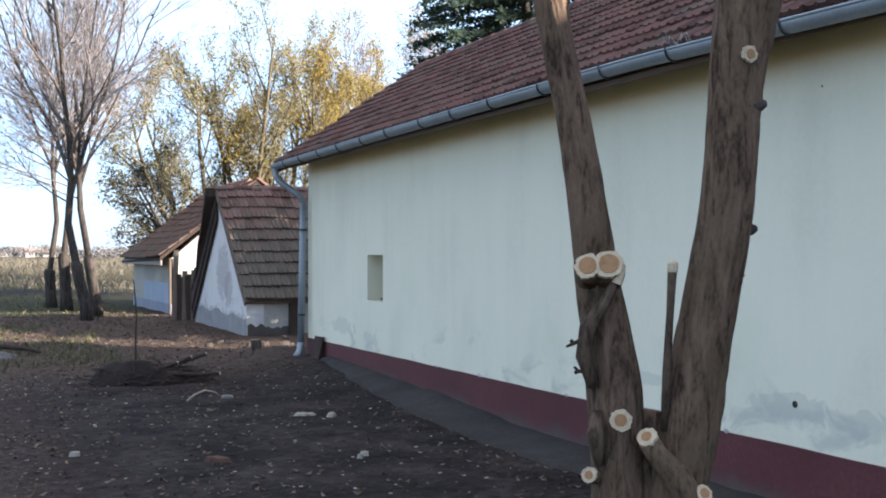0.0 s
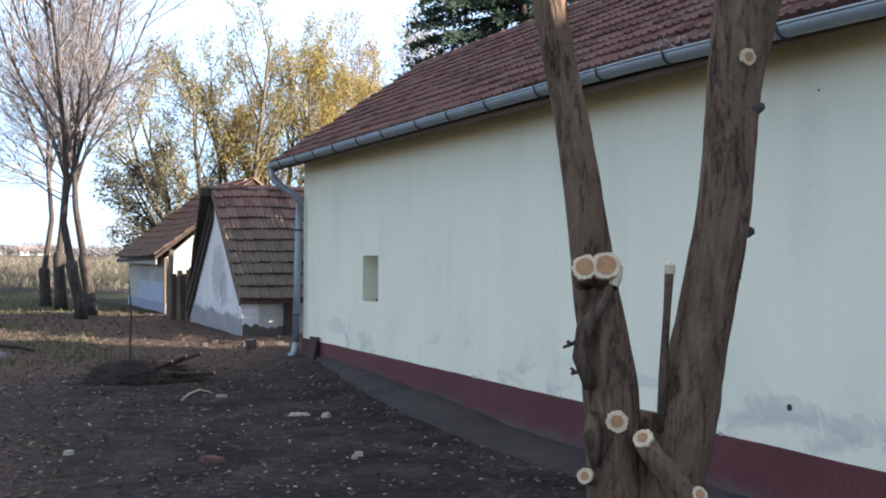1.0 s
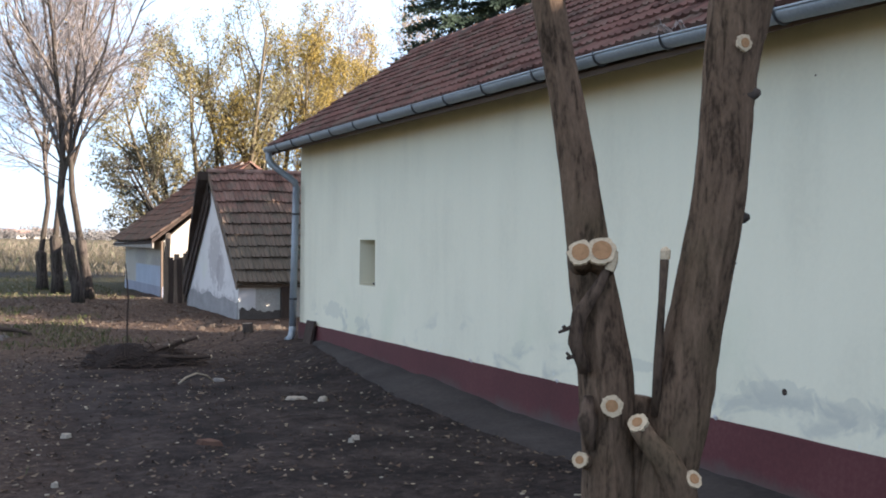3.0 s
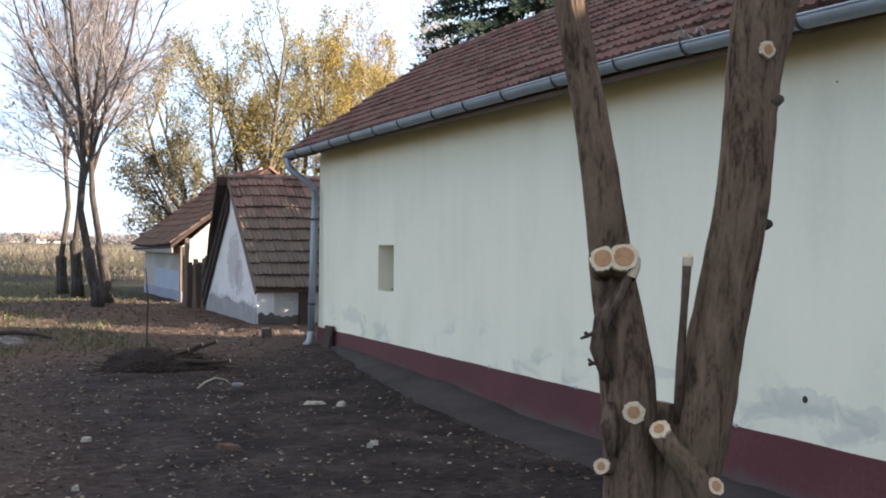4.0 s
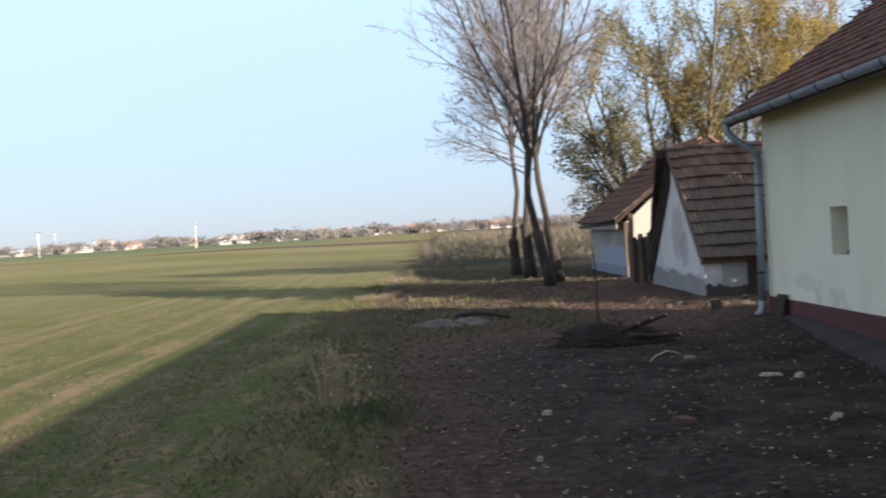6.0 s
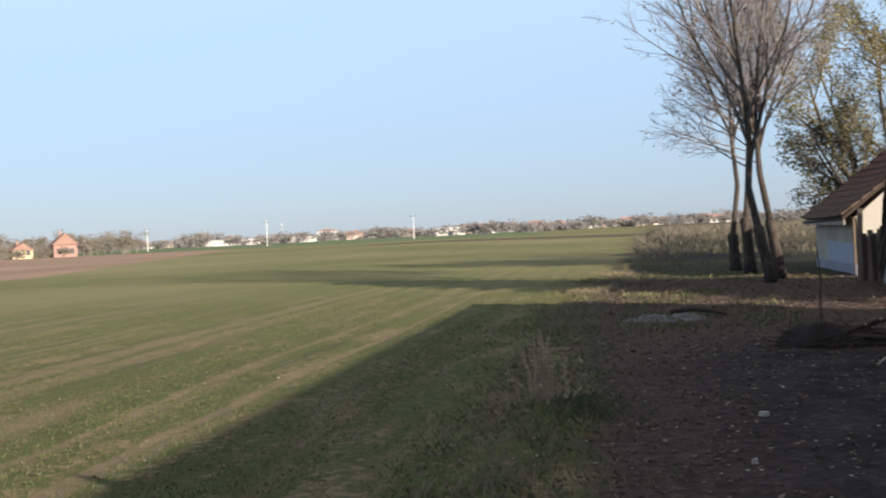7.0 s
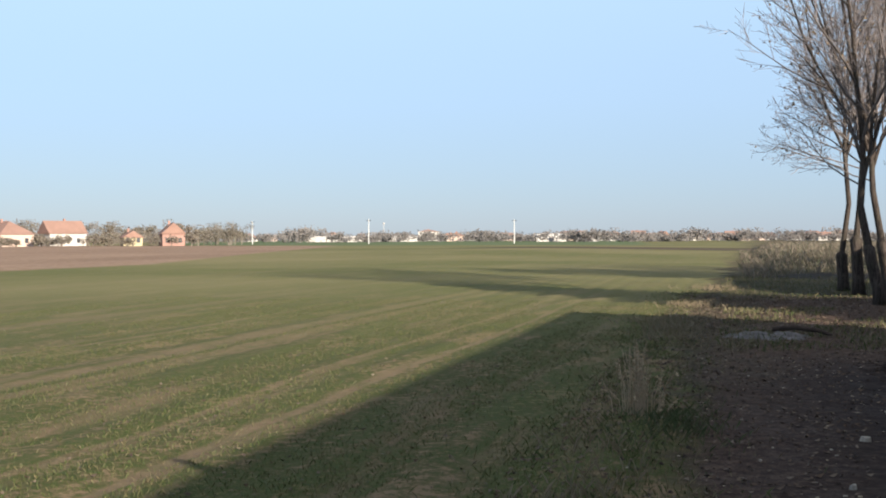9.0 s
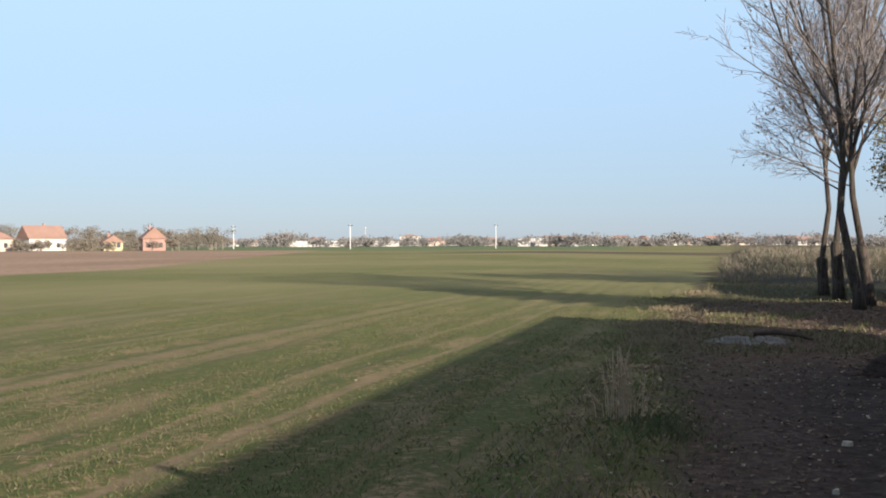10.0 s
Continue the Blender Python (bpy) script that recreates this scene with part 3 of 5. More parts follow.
# ---- steep cellar shed and the low barn behind it ----
def build_shed():
    r = random.Random(21)
    shed = thing("cellar_shed", (5.57, 24.6, 0), "small whitewashed cellar shed under a steep mossy tile roof", "shed")
    L, hw, ez, rz = 3.6, 2.45, 0.80, 3.06
    ring = [(-hw, -0.15), (hw, -0.15), (hw, 0.72), (0, rz - 0.20), (-hw, 0.72)]
    part("gable_wall", Geo().prism([(0, y, z) for y, z in ring], [(0.35, y, z) for y, z in ring]), GABLE, shed, "flaking whitewashed gable with grey damp foot")
    part("side_wall", Geo().box(0.003, L, -hw + 0.004, -hw + 0.3, -0.15, 0.76), simple("grey_render", (0.40, 0.37, 0.33), 0.95, 0.3, 2, 30), shed, "grey rendered low wall, broken at its foot")
    part("side_wall", Geo().box(0.35, L, hw - 0.3, hw, -0.15, 0.76), GABLE, shed)
    # grey damp render along the foot of the gable, ragged above
    g = Geo()
    ys = [-hw + 0.02 + (2 * hw - 0.04) * i / 40 for i in range(41)]
    ring = [(y, 0.36 + 0.16 * noise.noise((y * 1.1, 0.6, 3)) + 0.06 * noise.noise((y * 5, 0.2, 1))) for y in ys]
    ring = [(hw - 0.02, -0.14), (-hw + 0.02, -0.14)] + ring
    g.prism([(-0.014, y, z) for y, z in ring], [(0.01, y, z) for y, z in ring])
    part("damp_foot", g, simple("grey_damp_render", (0.27, 0.255, 0.25), 0.95, 0.35, 3, 30), shed, "grey damp render along the foot")
    # broken dark render at the foot of the low wall, a post beside it
    g = Geo()
    xs = [0.02 + 0.84 * i / 16 for i in range(17)]
    ring = [(x, 0.10 + 0.13 * abs(noise.noise((x * 5, 0.3, 0))) + 0.20 * max(0, 0.25 - x) + 0.06 * r.random()) for x in xs]
    ring = [(0.86, -0.12), (0.02, -0.12)] + ring
    g.prism([(x, -hw - 0.015, z) for x, z in ring], [(x, -hw + 0.02, z) for x, z in ring])
    part("broken_render", g, simple("dark_damp_render", (0.09, 0.075, 0.065), 0.95, 0.4, 4, 30), shed, "dark broken render")
    part("post", Geo().box(0.86, 1.02, -hw - 0.12, -hw + 0.02, -0.1, 0.78, b=0.015), DARK_WOOD, shed, "dark wooden post")
    roof = part("roof", Geo().prism([(-0.05, -hw - 0.15, ez - 0.13), (-0.05, 0, rz - 0.06), (-0.05, hw + 0.12, ez - 0.16), (-0.05, hw + 0.05, ez - 0.2), (-0.05, 0, rz - 0.16), (-0.05, -hw - 0.1, ez - 0.18)],
                                    [(L, -hw - 0.15, ez - 0.13), (L, 0, rz - 0.06), (L, hw + 0.12, ez - 0.16), (L, hw + 0.05, ez - 0.2), (L, 0, rz - 0.16), (L, -hw - 0.1, ez - 0.18)]), OLD_WOOD, shed, "steep roof of old red clay tiles, mossy below")
    w, rows = 0.2, 10
    for side, single in ((-1, True), (1, False)):
        spots = []
        for c in range(18):
            x = -0.08 + c * w if side < 0 else -0.08 + (c + 1) * w
            e = Vector((x, side * (hw + 0.2), ez - 0.10))
            rise = Vector((x, 0, rz - 0.02 + 0.03 * math.sin(x * 1.4))) - e
            for k in range(rows):
                o = e + rise * (k / rows) + Vector((0, 0, 0.025 * noise.noise((x * 0.8, k * 0.5, 4.0))))
                spots.append(slope_pose(o, Vector((-side, 0, 0)), rise, r, 1.8))
        roof_side(roof, tile_geo(w, rise.length / rows + 0.06, 0.05, 2.3), spots, [single] * len(spots), TILE_SHED, TILE_SHED_REST, "rows of mossy clay tiles")
    for i in range(9):
        a = [(0.13 * math.cos(q), 0.09 * math.sin(q)) for q in [math.pi * j / 7 for j in range(8)]]
        z = rz - 0.03 + r.uniform(-0.01, 0.015)
        part("ridge_tile", Geo().prism([(-0.1 + i * 0.4, y, z + h) for y, h in a], [(0.32 + i * 0.4, y * 0.95, z + h + 0.01) for y, h in a]), TILE_SHED, roof)
    # rotten bargeboards: broad and dark under the rear slope, thin on the front
    g = Geo()
    top = [(-0.30, 0.0, rz - 0.03), (-0.24, 0.8, rz - 0.85), (-0.20, 1.3, rz - 1.22), (-0.05, hw, ez - 0.13), (0.05, hw, ez - 0.13), (0.05, 0.0, rz - 0.03)]
    g.prism([(x, y, z - 0.16) for x, y, z in top], [(x, y, z + 0.02) for x, y, z in top])
    part("rotten_overhang", g, DARK_WOOD, roof, "dark rotten roof overhang")
    d = Vector((0, hw + 0.15, -(rz - ez + 0.1))).normalized()
    nrm = Vector((0, -d.z, d.y)) * -1
    for j in range(3):
        g = Geo()
        n = 14
        a, b = [], []
        for i in range(n + 1):
            s = i / n * 3.35
            p = Vector((0, 0, rz - 0.03)) + d * s
            q = p + Vector((0, -0.0, -0.06 - 0.21 * (j + 1))) + Vector((0, 0, -0.025 * noise.noise((s * 3, j, 1.0)) - 0.05 * (i == n) * r.random()))
            a.append(p + Vector((0, 0, -0.21 * j - 0.01 * j)))
            b.append(q)
        ring = a + b[::-1]
        x = -0.07 - 0.03 * (j % 2)
        g.prism([(x, p.y, p.z) for p in ring], [(x + 0.035, p.y, p.z) for p in ring])
        part("bargeboard", g, DARK_WOOD, roof, "rotten dark bargeboard")
    g = Geo()
    g.prism([(-0.08, 0, rz - 0.05), (-0.08, -hw - 0.16, ez - 0.13), (-0.08, -hw - 0.12, ez - 0.22), (-0.08, 0, rz - 0.16)],
            [(-0.045, 0, rz - 0.05), (-0.045, -hw - 0.16, ez - 0.13), (-0.045, -hw - 0.12, ez - 0.22), (-0.045, 0, rz - 0.16)])
    part("bargeboard", g, OLD_WOOD, roof)


def build_barn():
    r = random.Random(22)
    barn = thing("barn", (5.65, 30.6, 0), "low whitewashed barn with a sagging brown tile roof", "barn")
    L, W, rz = 6.4, 4.6, 3.66
    white = BARN_WALL
    part("side_wall", Geo().box(0, 0.35, 0.003, L, -0.15, 1.52), white, barn, "whitewashed wall with a blue-grey painted panel")
    part("side_wall", Geo().box(W - 0.35, W, 0.003, L, -0.15, 1.5), white, barn)
    for y in (0.0, L - 0.35):
        ring = [(0.003, -0.15), (W, -0.15), (W, 1.5), (W / 2, rz - 0.18), (0.003, 1.5)]
        part("gable_wall", Geo().prism([(x, y, z) for x, z in ring], [(x, y + 0.35, z) for x, z in ring]), white, barn)
    part("painted_panel", Geo().box(-0.012, 0.01, 0.25, 4.3, 0.28, 0.83), simple("blue_grey_limewash", (0.36, 0.40, 0.47), 0.92, 0.15, 2, 30), barn, "blue-grey limewash panel")
    part("dado", Geo().box(-0.02, 0.01, -0.01, L, -0.15, 0.28), simple("grey_dado", (0.27, 0.28, 0.33), 0.92, 0.25, 2, 30), barn, "grey dado along the foot")
    part("corner_post", Geo().box(-0.05, 0.05, 0.0, 0.12, 0.0, 1.5, b=0.01), OLD_WOOD, barn)
    ex, ez = -0.35, 1.56
    roof = part("roof", Geo().prism([(ex, -0.25, ez - 0.07), (W / 2, -0.25, rz - 0.05), (W - ex, -0.25, ez - 0.07), (W - ex, -0.25, ez - 0.12), (W / 2, -0.25, rz - 0.14), (ex, -0.25, ez - 0.12)],
                                    [(ex, L + 0.3, ez - 0.16), (W / 2, L + 0.3, rz - 0.12), (W - ex, L + 0.3, ez - 0.16), (W - ex, L + 0.3, ez - 0.2), (W / 2, L + 0.3, rz - 0.2), (ex, L + 0.3, ez - 0.2)]), DARK_WOOD, barn, "sagging roof of brown clay tiles")
    w, rows = 0.235, 10
    for side in (0, 1):
        spots = []
        for c in range(30):
            y = L + 0.35 - c * w if side == 0 else -0.3 + c * w
            sag = 0.10 * math.sin(math.pi * (y + 0.3) / (L + 0.6)) + 0.09 * (y / L)
            e = Vector((ex if side == 0 else W - ex, y, ez - sag * 0.6))
            rise = Vector((W / 2, y, rz - sag)) - e
            for k in range(rows):
                o = e + rise * (k / rows) + Vector((0, 0, 0.03 * noise.noise((y * 0.6, k * 0.4, 8.0 + side)) - 0.05 * math.sin(math.pi * k / rows)))
                spots.append(slope_pose(o, Vector((0, -1 if side == 0 else 1, 0)), rise, r, 2.0))
        roof_side(roof, tile_geo(w, rise.length / rows + 0.07, 0.05, 2.3), spots, [side == 0] * len(spots), TILE_BARN, TILE_BARN_REST, "rows of brown clay tiles")
    part("eave_board", Geo().box(ex + 0.02, ex + 0.06, -0.25, L + 0.3, ez - 0.24, ez - 0.10, b=0.008), simple("pale_eave_board", (0.30, 0.27, 0.24), 0.9, 0.3, 3, 30), roof, "pale weathered eave board")
    part("verge_board", Geo().prism([(ex, -0.27, ez - 0.12), (W / 2, -0.27, rz - 0.12), (W / 2, -0.27, rz - 0.02), (ex, -0.27, ez - 0.02)], [(ex, -0.24, ez - 0.12), (W / 2, -0.24, rz - 0.12), (W / 2, -0.24, rz - 0.02), (ex, -0.24, ez - 0.02)]), DARK_WOOD, roof)
    # broken plank fence between barn and shed
    fence = thing("plank_fence", (5.35, 28.0, 0), "broken rotten plank fence beside the barn", "fence")
    for i, (x, h, lean) in enumerate(((-0.12, 1.72, 2), (0.02, 1.12, -1), (0.13, 1.20, 1), (0.24, 1.08, -2), (0.35, 1.22, 1), (0.46, 1.28, -1), (0.57, 1.36, 3), (0.68, 1.5, 4), (0.79, 1.42, 2), (-0.05, 1.0, 1), (0.075, 1.06, -1), (0.19, 1.0, 2), (0.30, 1.12, -1), (0.41, 1.1, 1), (0.52, 1.2, 0), (0.63, 1.3, 2), (0.9, 1.38, 3), (0.99, 1.3, 5))):
        g = Geo().box(-0.063, 0.063, -0.02, 0.02, -0.1, h, pose(x, 0.05 * x + (0.07 if i > 8 else 0.0), 0, 0, lean, 8), 0.006)
        part("plank", g, DARK_WOOD if i % 2 else OLD_WOOD, fence)


def build_outhouse():
    """A small gabled roof that shows above the ridge of the cellar shed."""
    r = random.Random(23)
    ob = thing("outhouse", (8.5, 33.6, 0), "small outhouse with a pale-edged tile gable behind the shed", "shed")
    W, L, h, rz = 3.6, 3.4, 2.45, 3.86
    ring = [(-W / 2, -0.1), (W / 2, -0.1), (W / 2, h), (0, rz - 0.12), (-W / 2, h)]
    for y in (0.0, L - 0.3):
        part("gable_wall", Geo().prism([(x, y, z) for x, z in ring], [(x, y + 0.3, z) for x, z in ring]), GABLE, ob)
    for x in (-W / 2 + 0.004, W / 2 - 0.304):
        part("side_wall", Geo().box(x, x + 0.3, 0.3, L - 0.3, -0.1, h), GABLE, ob)
    for side in (-1, 1):
        up = Vector((-side * (W / 2 + 0.25), 0, rz - h + 0.18))
        roof = part("roof", Geo().prism([(side * (W / 2 + 0.25), -0.2, h - 0.22), (0, -0.2, rz - 0.04), (0, -0.2, rz - 0.09), (side * (W / 2 + 0.25), -0.2, h - 0.27)],
                                        [(side * (W / 2 + 0.25), L + 0.2, h - 0.22), (0, L + 0.2, rz - 0.04), (0, L + 0.2, rz - 0.09), (side * (W / 2 + 0.25), L + 0.2, h - 0.27)]), OLD_WOOD, ob, "slope of brown clay tiles")
        spots = []
        for c in range(16):
            y = L + 0.2 - c * 0.235 if side < 0 else -0.2 + c * 0.235
            e = Vector((side * (W / 2 + 0.25), y, h - 0.2))
            spots += [slope_pose(e + up * (k / 7), Vector((0, side, 0)), up, r, 1.5) for k in range(7)]
        roof_side(roof, tile_geo(0.235, up.length / 7 + 0.06, 0.05, 2.3), spots, [False] * len(spots), TILE_BARN, TILE_BARN_REST, "rows of brown clay tiles")
        part("verge_board", Geo().prism([(side * (W / 2 + 0.25), -0.24, h - 0.32), (0, -0.24, rz - 0.12), (0, -0.24, rz + 0.02), (side * (W / 2 + 0.25), -0.24, h - 0.18)],
                                        [(side * (W / 2 + 0.25), -0.205, h - 0.32), (0, -0.205, rz - 0.12), (0, -0.205, rz + 0.02), (side * (W / 2 + 0.25), -0.205, h - 0.18)]), simple("grey_verge_paint", (0.30, 0.28, 0.26), 0.9, 0.3, 3, 30) if side < 0 else bpy.data.materials["grey_verge_paint"], roof, "pale weathered verge board")


build_shed()
build_barn()
build_outhouse()

# ---- trees ----
def grow(r, store, p, d, length, rad, level, top, spread=0.7, lift=0.06, wob=0.16, kids=(9, 7, 6), ratio=0.5, tips=None, minr=0.006, bare=0.3):
    """A limb and all that springs from it. store[level] takes the tubes."""
    n = max(3, int(7 - level * 1.5))
    pts, radii, dirs = [Vector(p)], [rad], []
    d = Vector(d).normalized()
    for i in range(n):
        d = (d + Vector((r.gauss(0, wob), r.gauss(0, wob), r.gauss(0, wob * 0.6) + lift))).normalized()
        pts.append(pts[-1] + d * length / n)
        radii.append(max(minr, rad * (1 - 0.78 * (i + 1) / n)))
        dirs.append(d.copy())
    store[min(level, len(store) - 1)].tube(pts, radii, (8, 6, 4, 3, 3)[min(level, 4)], caps=False)
    if tips is not None and level >= top - 1:
        for i in range(1, n + 1):
            tips.append((pts[i], dirs[i - 1]))
    if level >= top:
        return
    for j in range(kids[min(level, len(kids) - 1)]):
        s = bare + (1 - bare) * (j + r.random()) / kids[min(level, len(kids) - 1)]
        i = min(n - 1, int(s * n))
        q = pts[i].lerp(pts[i + 1], s * n - i)
        side = Vector((r.gauss(0, 1), r.gauss(0, 1), r.gauss(0, 0.5)))
        side = (side - dirs[i] * side.dot(dirs[i])).normalized()
        kd = dirs[i] * (1 - spread * 0.6) + side * spread
        grow(r, store, q, kd, length * ratio * r.uniform(0.75, 1.2) * (1.15 - 0.5 * s), max(minr, radii[i] * 0.55), level + 1, top, spread, lift, wob * 1.15, kids, ratio, tips, minr, 0.15)


def leaf_card(g, r, p, size, flat=0.0):
    """One small leaf: a folded lozenge."""
    a = Vector((r.gauss(0, 1), r.gauss(0, 1), r.gauss(0, 1) * (1 - flat))).normalized()
    b = a.orthogonal().normalized()
    b = (b * math.cos(r.random() * 6.3) + a.cross(b) * math.sin(r.random() * 6.3)).normalized()
    c = a.cross(b) * 0.25
    s = size * r.uniform(0.6, 1.3)
    k = len(g.v)
    for q in (p - a * s, p + b * s * 0.5 + c * s, p + a * s, p - b * s * 0.5 + c * s):
        g.v.append((q.x, q.y, q.z))
    g.f += [(k, k + 1, k + 2), (k, k + 2, k + 3)]


# four bare trees that sprang again from old stumps
def bare_tree(r, k, stem, stump_r, stem_r, label):
    """stem: places of the stem seen from the yard at 30 m, k: how much farther it stands."""
    eye = Vector((0, 0, 1.6))
    pts = [eye + (Vector(q) - eye) * k for q in stem]
    base = Vector((pts[0].x, pts[0].y, 0))
    tree = thing("bare_tree", base, label, "tree", "bare trees at the field's edge")
    loc = [p - base for p in pts]
    h = loc[1].z
    path = [Vector((loc[0].x, loc[0].y, -0.1)), Vector((loc[0].x * 0.8 + loc[1].x * 0.2, loc[0].y, h * 0.3)), Vector((loc[1].x * 0.7 + loc[0].x * 0.3, 0, h * 0.7)), loc[1], loc[1] + Vector((-0.05, 0, 0.12))]
    knob = lambda i, a: 1 + 0.18 * noise.noise((i * 0.9, math.cos(a) * 1.5, math.sin(a) * 1.5 + k))
    part("stump", Geo().tube(path, [stump_r * 1.35, stump_r * 1.05, stump_r, stump_r * 1.08, stump_r * 0.6], 12, shape=knob), BARK_DARK, tree, "thick dark old stump", True)
    store = [Geo(), Geo(), Geo(), Geo()]
    tips = []
    pts2 = loc[1:]
    last = pts2[-1]
    d = (pts2[-1] - pts2[-2]).normalized()
    fine = []
    for a, b in zip(pts2, pts2[1:]):
        fine += [a.lerp(b, i / 4) for i in range(4)]
    fine.append(last)
    n = len(fine)
    store[0].tube(fine, [stem_r * (1 - 0.3 * i / n) for i in range(n)], 9, caps=False)
    top = stem_r * 0.72
    dd = (d + Vector((0, 0, 0.9))).normalized()
    grow(r, store, last, dd, 7.2, top, 0, 3, 0.48, 0.05, 0.085, (13, 9, 7), 0.40, tips, 0.0045, 0.0)
    for j in range(3):
        kd = dd + Vector(((-0.32, 0.32, 0.1)[j] + r.uniform(-0.08, 0.08), r.uniform(-0.3, 0.3), 0.1))
        grow(r, store, last - d * (0.25 * j), kd, 6.4, top * 0.72, 0, 3, 0.48, 0.05, 0.085, (11, 8, 7), 0.40, tips, 0.0045, 0.08)
    for j in range(5):
        sx = -1.0 if j < 3 else 0.9
        at = last + dd * (0.5 * j - 0.5)
        grow(r, store, at, Vector((sx, r.uniform(-0.5, 0.5), 0.35 + 0.15 * j)), r.uniform(2.0, 2.9), top * 0.30, 1, 3, 0.55, 0.015, 0.16, (8, 10, 7), 0.40, tips, 0.0045, 0.2)
    part("trunk", store[0], BARK_DARK, tree, smooth=True)
    part("limb", store[1], BARK_LIMB, tree, smooth=True)
    g = Geo()
    g.v, g.f = store[2].v, store[2].f
    g.add(store[3].v, store[3].f)
    part("twig", g, BARK_TWIG, tree, "fine bare twigs", kind="stuff")
    g = Geo()
    for p, q in tips:
        if r.random() < 0.035:
            leaf_card(g, r, p + Vector((0, 0, -0.05)), 0.05)
    part("leaf", g, leaf_mat("withered_leaf", (0.10, 0.07, 0.04), (0.22, 0.15, 0.07), (0.16, 0.11, 0.06)), tree, "few withered leaves", kind="stuff")


bare_tree(random.Random(31), 1.20, [(2.55, 29.89, 0.27), (2.50, 29.9, 1.16), (2.67, 29.88, 2.46), (2.57, 29.89, 3.74)], 0.15, 0.085, "bare tree sprung from a dark knobbly stump")
bare_tree(random.Random(32), 1.13, [(2.91, 29.86, 0.19), (2.84, 29.87, 1.54), (2.91, 29.86, 2.32), (3.00, 29.85, 3.75)], 0.15, 0.09, "bare tree with straight stem above an old stump")
bare_tree(random.Random(33), 0.964, [(3.41, 29.81, -0.06), (3.14, 29.84, 1.33), (2.94, 29.86, 2.40), (3.02, 29.86, 3.4)], 0.13, 0.10, "bare tree with a stem leaning over the yard")
bare_tree(random.Random(34), 1.026, [(3.64, 29.78, 0.04), (3.44, 29.8, 1.47), (3.23, 29.83, 2.76), (3.2, 29.83, 3.5)], 0.13, 0.09, "bare tree beside the barn with a leaning stem")


def leafy_tree(seed, place, height, lean, stems, leaves, size, material, label, spread=0.55, bark_mat=None, kids=(9, 7, 5), bend=0.10, cluster=2, fan=0.3):
    r = random.Random(seed)
    tree = thing("autumn_tree", place, label, "tree", "autumn trees behind the shed")
    store, tips = [Geo(), Geo(), Geo(), Geo()], []
    for s in range(stems):
        d = Vector((lean + fan * (2 * s / (stems - 1) - 1 + r.uniform(-0.3, 0.3)), r.uniform(-0.25, 0.25), 1.0))
        grow(r, store, (0.12 * s, 0, -0.1), d, height * r.uniform(0.85, 1.0), 0.085 + 0.006 * height, 0, 3, spread, bend, 0.07, kids, 0.38, tips, 0.008, 0.25)
    part("trunk", store[0], bark_mat or BARK_YELLOW, tree, smooth=True)
    part("limb", store[1], bark_mat or BARK_YELLOW, tree, smooth=True)
    g = Geo()
    g.v, g.f = store[2].v, store[2].f
    g.add(store[3].v, store[3].f)
    part("twig", g, bark_mat or BARK_YELLOW, tree, kind="stuff")
    g = Geo()
    for i in range(leaves):
        p, q = r.choice(tips)
        for j in range(cluster):
            leaf_card(g, r, p + Vector((r.gauss(0, 0.16), r.gauss(0, 0.16), r.gauss(0, 0.16))), size)
    part("foliage", g, material, tree, kind="stuff")


GOLD = leaf_mat("gold_leaf", (0.36, 0.255, 0.07), (0.40, 0.30, 0.095), (0.28, 0.23, 0.09), (0.44, 0.31, 0.075), (0.24, 0.205, 0.095), thin=0.4)
OLIVE = leaf_mat("olive_yellow_leaf", (0.27, 0.23, 0.11), (0.35, 0.29, 0.14), (0.22, 0.20, 0.095), (0.33, 0.27, 0.14), thin=0.4)
DULL = leaf_mat("dull_green_leaf", (0.085, 0.082, 0.052), (0.12, 0.108, 0.07), (0.065, 0.068, 0.042), (0.15, 0.13, 0.092), thin=0.35)
PALE = leaf_mat("pale_tan_leaf", (0.36, 0.27, 0.16), (0.45, 0.34, 0.22), (0.30, 0.22, 0.12), thin=0.4)
leafy_tree(41, (8.7, 41.0, 0), 8.4, -0.10, 4, 7600, 0.052, OLIVE, "olive-yellow tree with several slender stems", 0.62, fan=0.42)
leafy_tree(42, (10.9, 40.6, 0), 9.4, 0.0, 4, 7600, 0.052, OLIVE, "tall yellowing tree, thin at the top", 0.56, fan=0.36)
leafy_tree(43, (12.6, 40.0, 0), 8.6, 0.02, 4, 9000, 0.052, GOLD, "golden-leaved tree with upright limbs", 0.55, fan=0.30)
leafy_tree(44, (14.3, 39.5, 0), 8.4, 0.05, 3, 7000, 0.052, GOLD, "golden autumn tree beside the house gable", 0.55)
leafy_tree(45, (17.5, 44.0, 0), 11.0, 0.0, 4, 5200, 0.055, PALE, "nearly bare tree with pale tan leaves", 0.5, BARK_TWIG, (11, 9, 7))
leafy_tree(46, (7.9, 40.0, 0), 5.3, -0.24, 3, 2000, 0.062, DULL, "low tree with dull dark leaves over the barn", 0.95, simple("dark_twig", (0.07, 0.058, 0.05), 0.95, 0.3, 2, 12, bump=0), (9, 7, 4), 0.02, 3, fan=0.16)


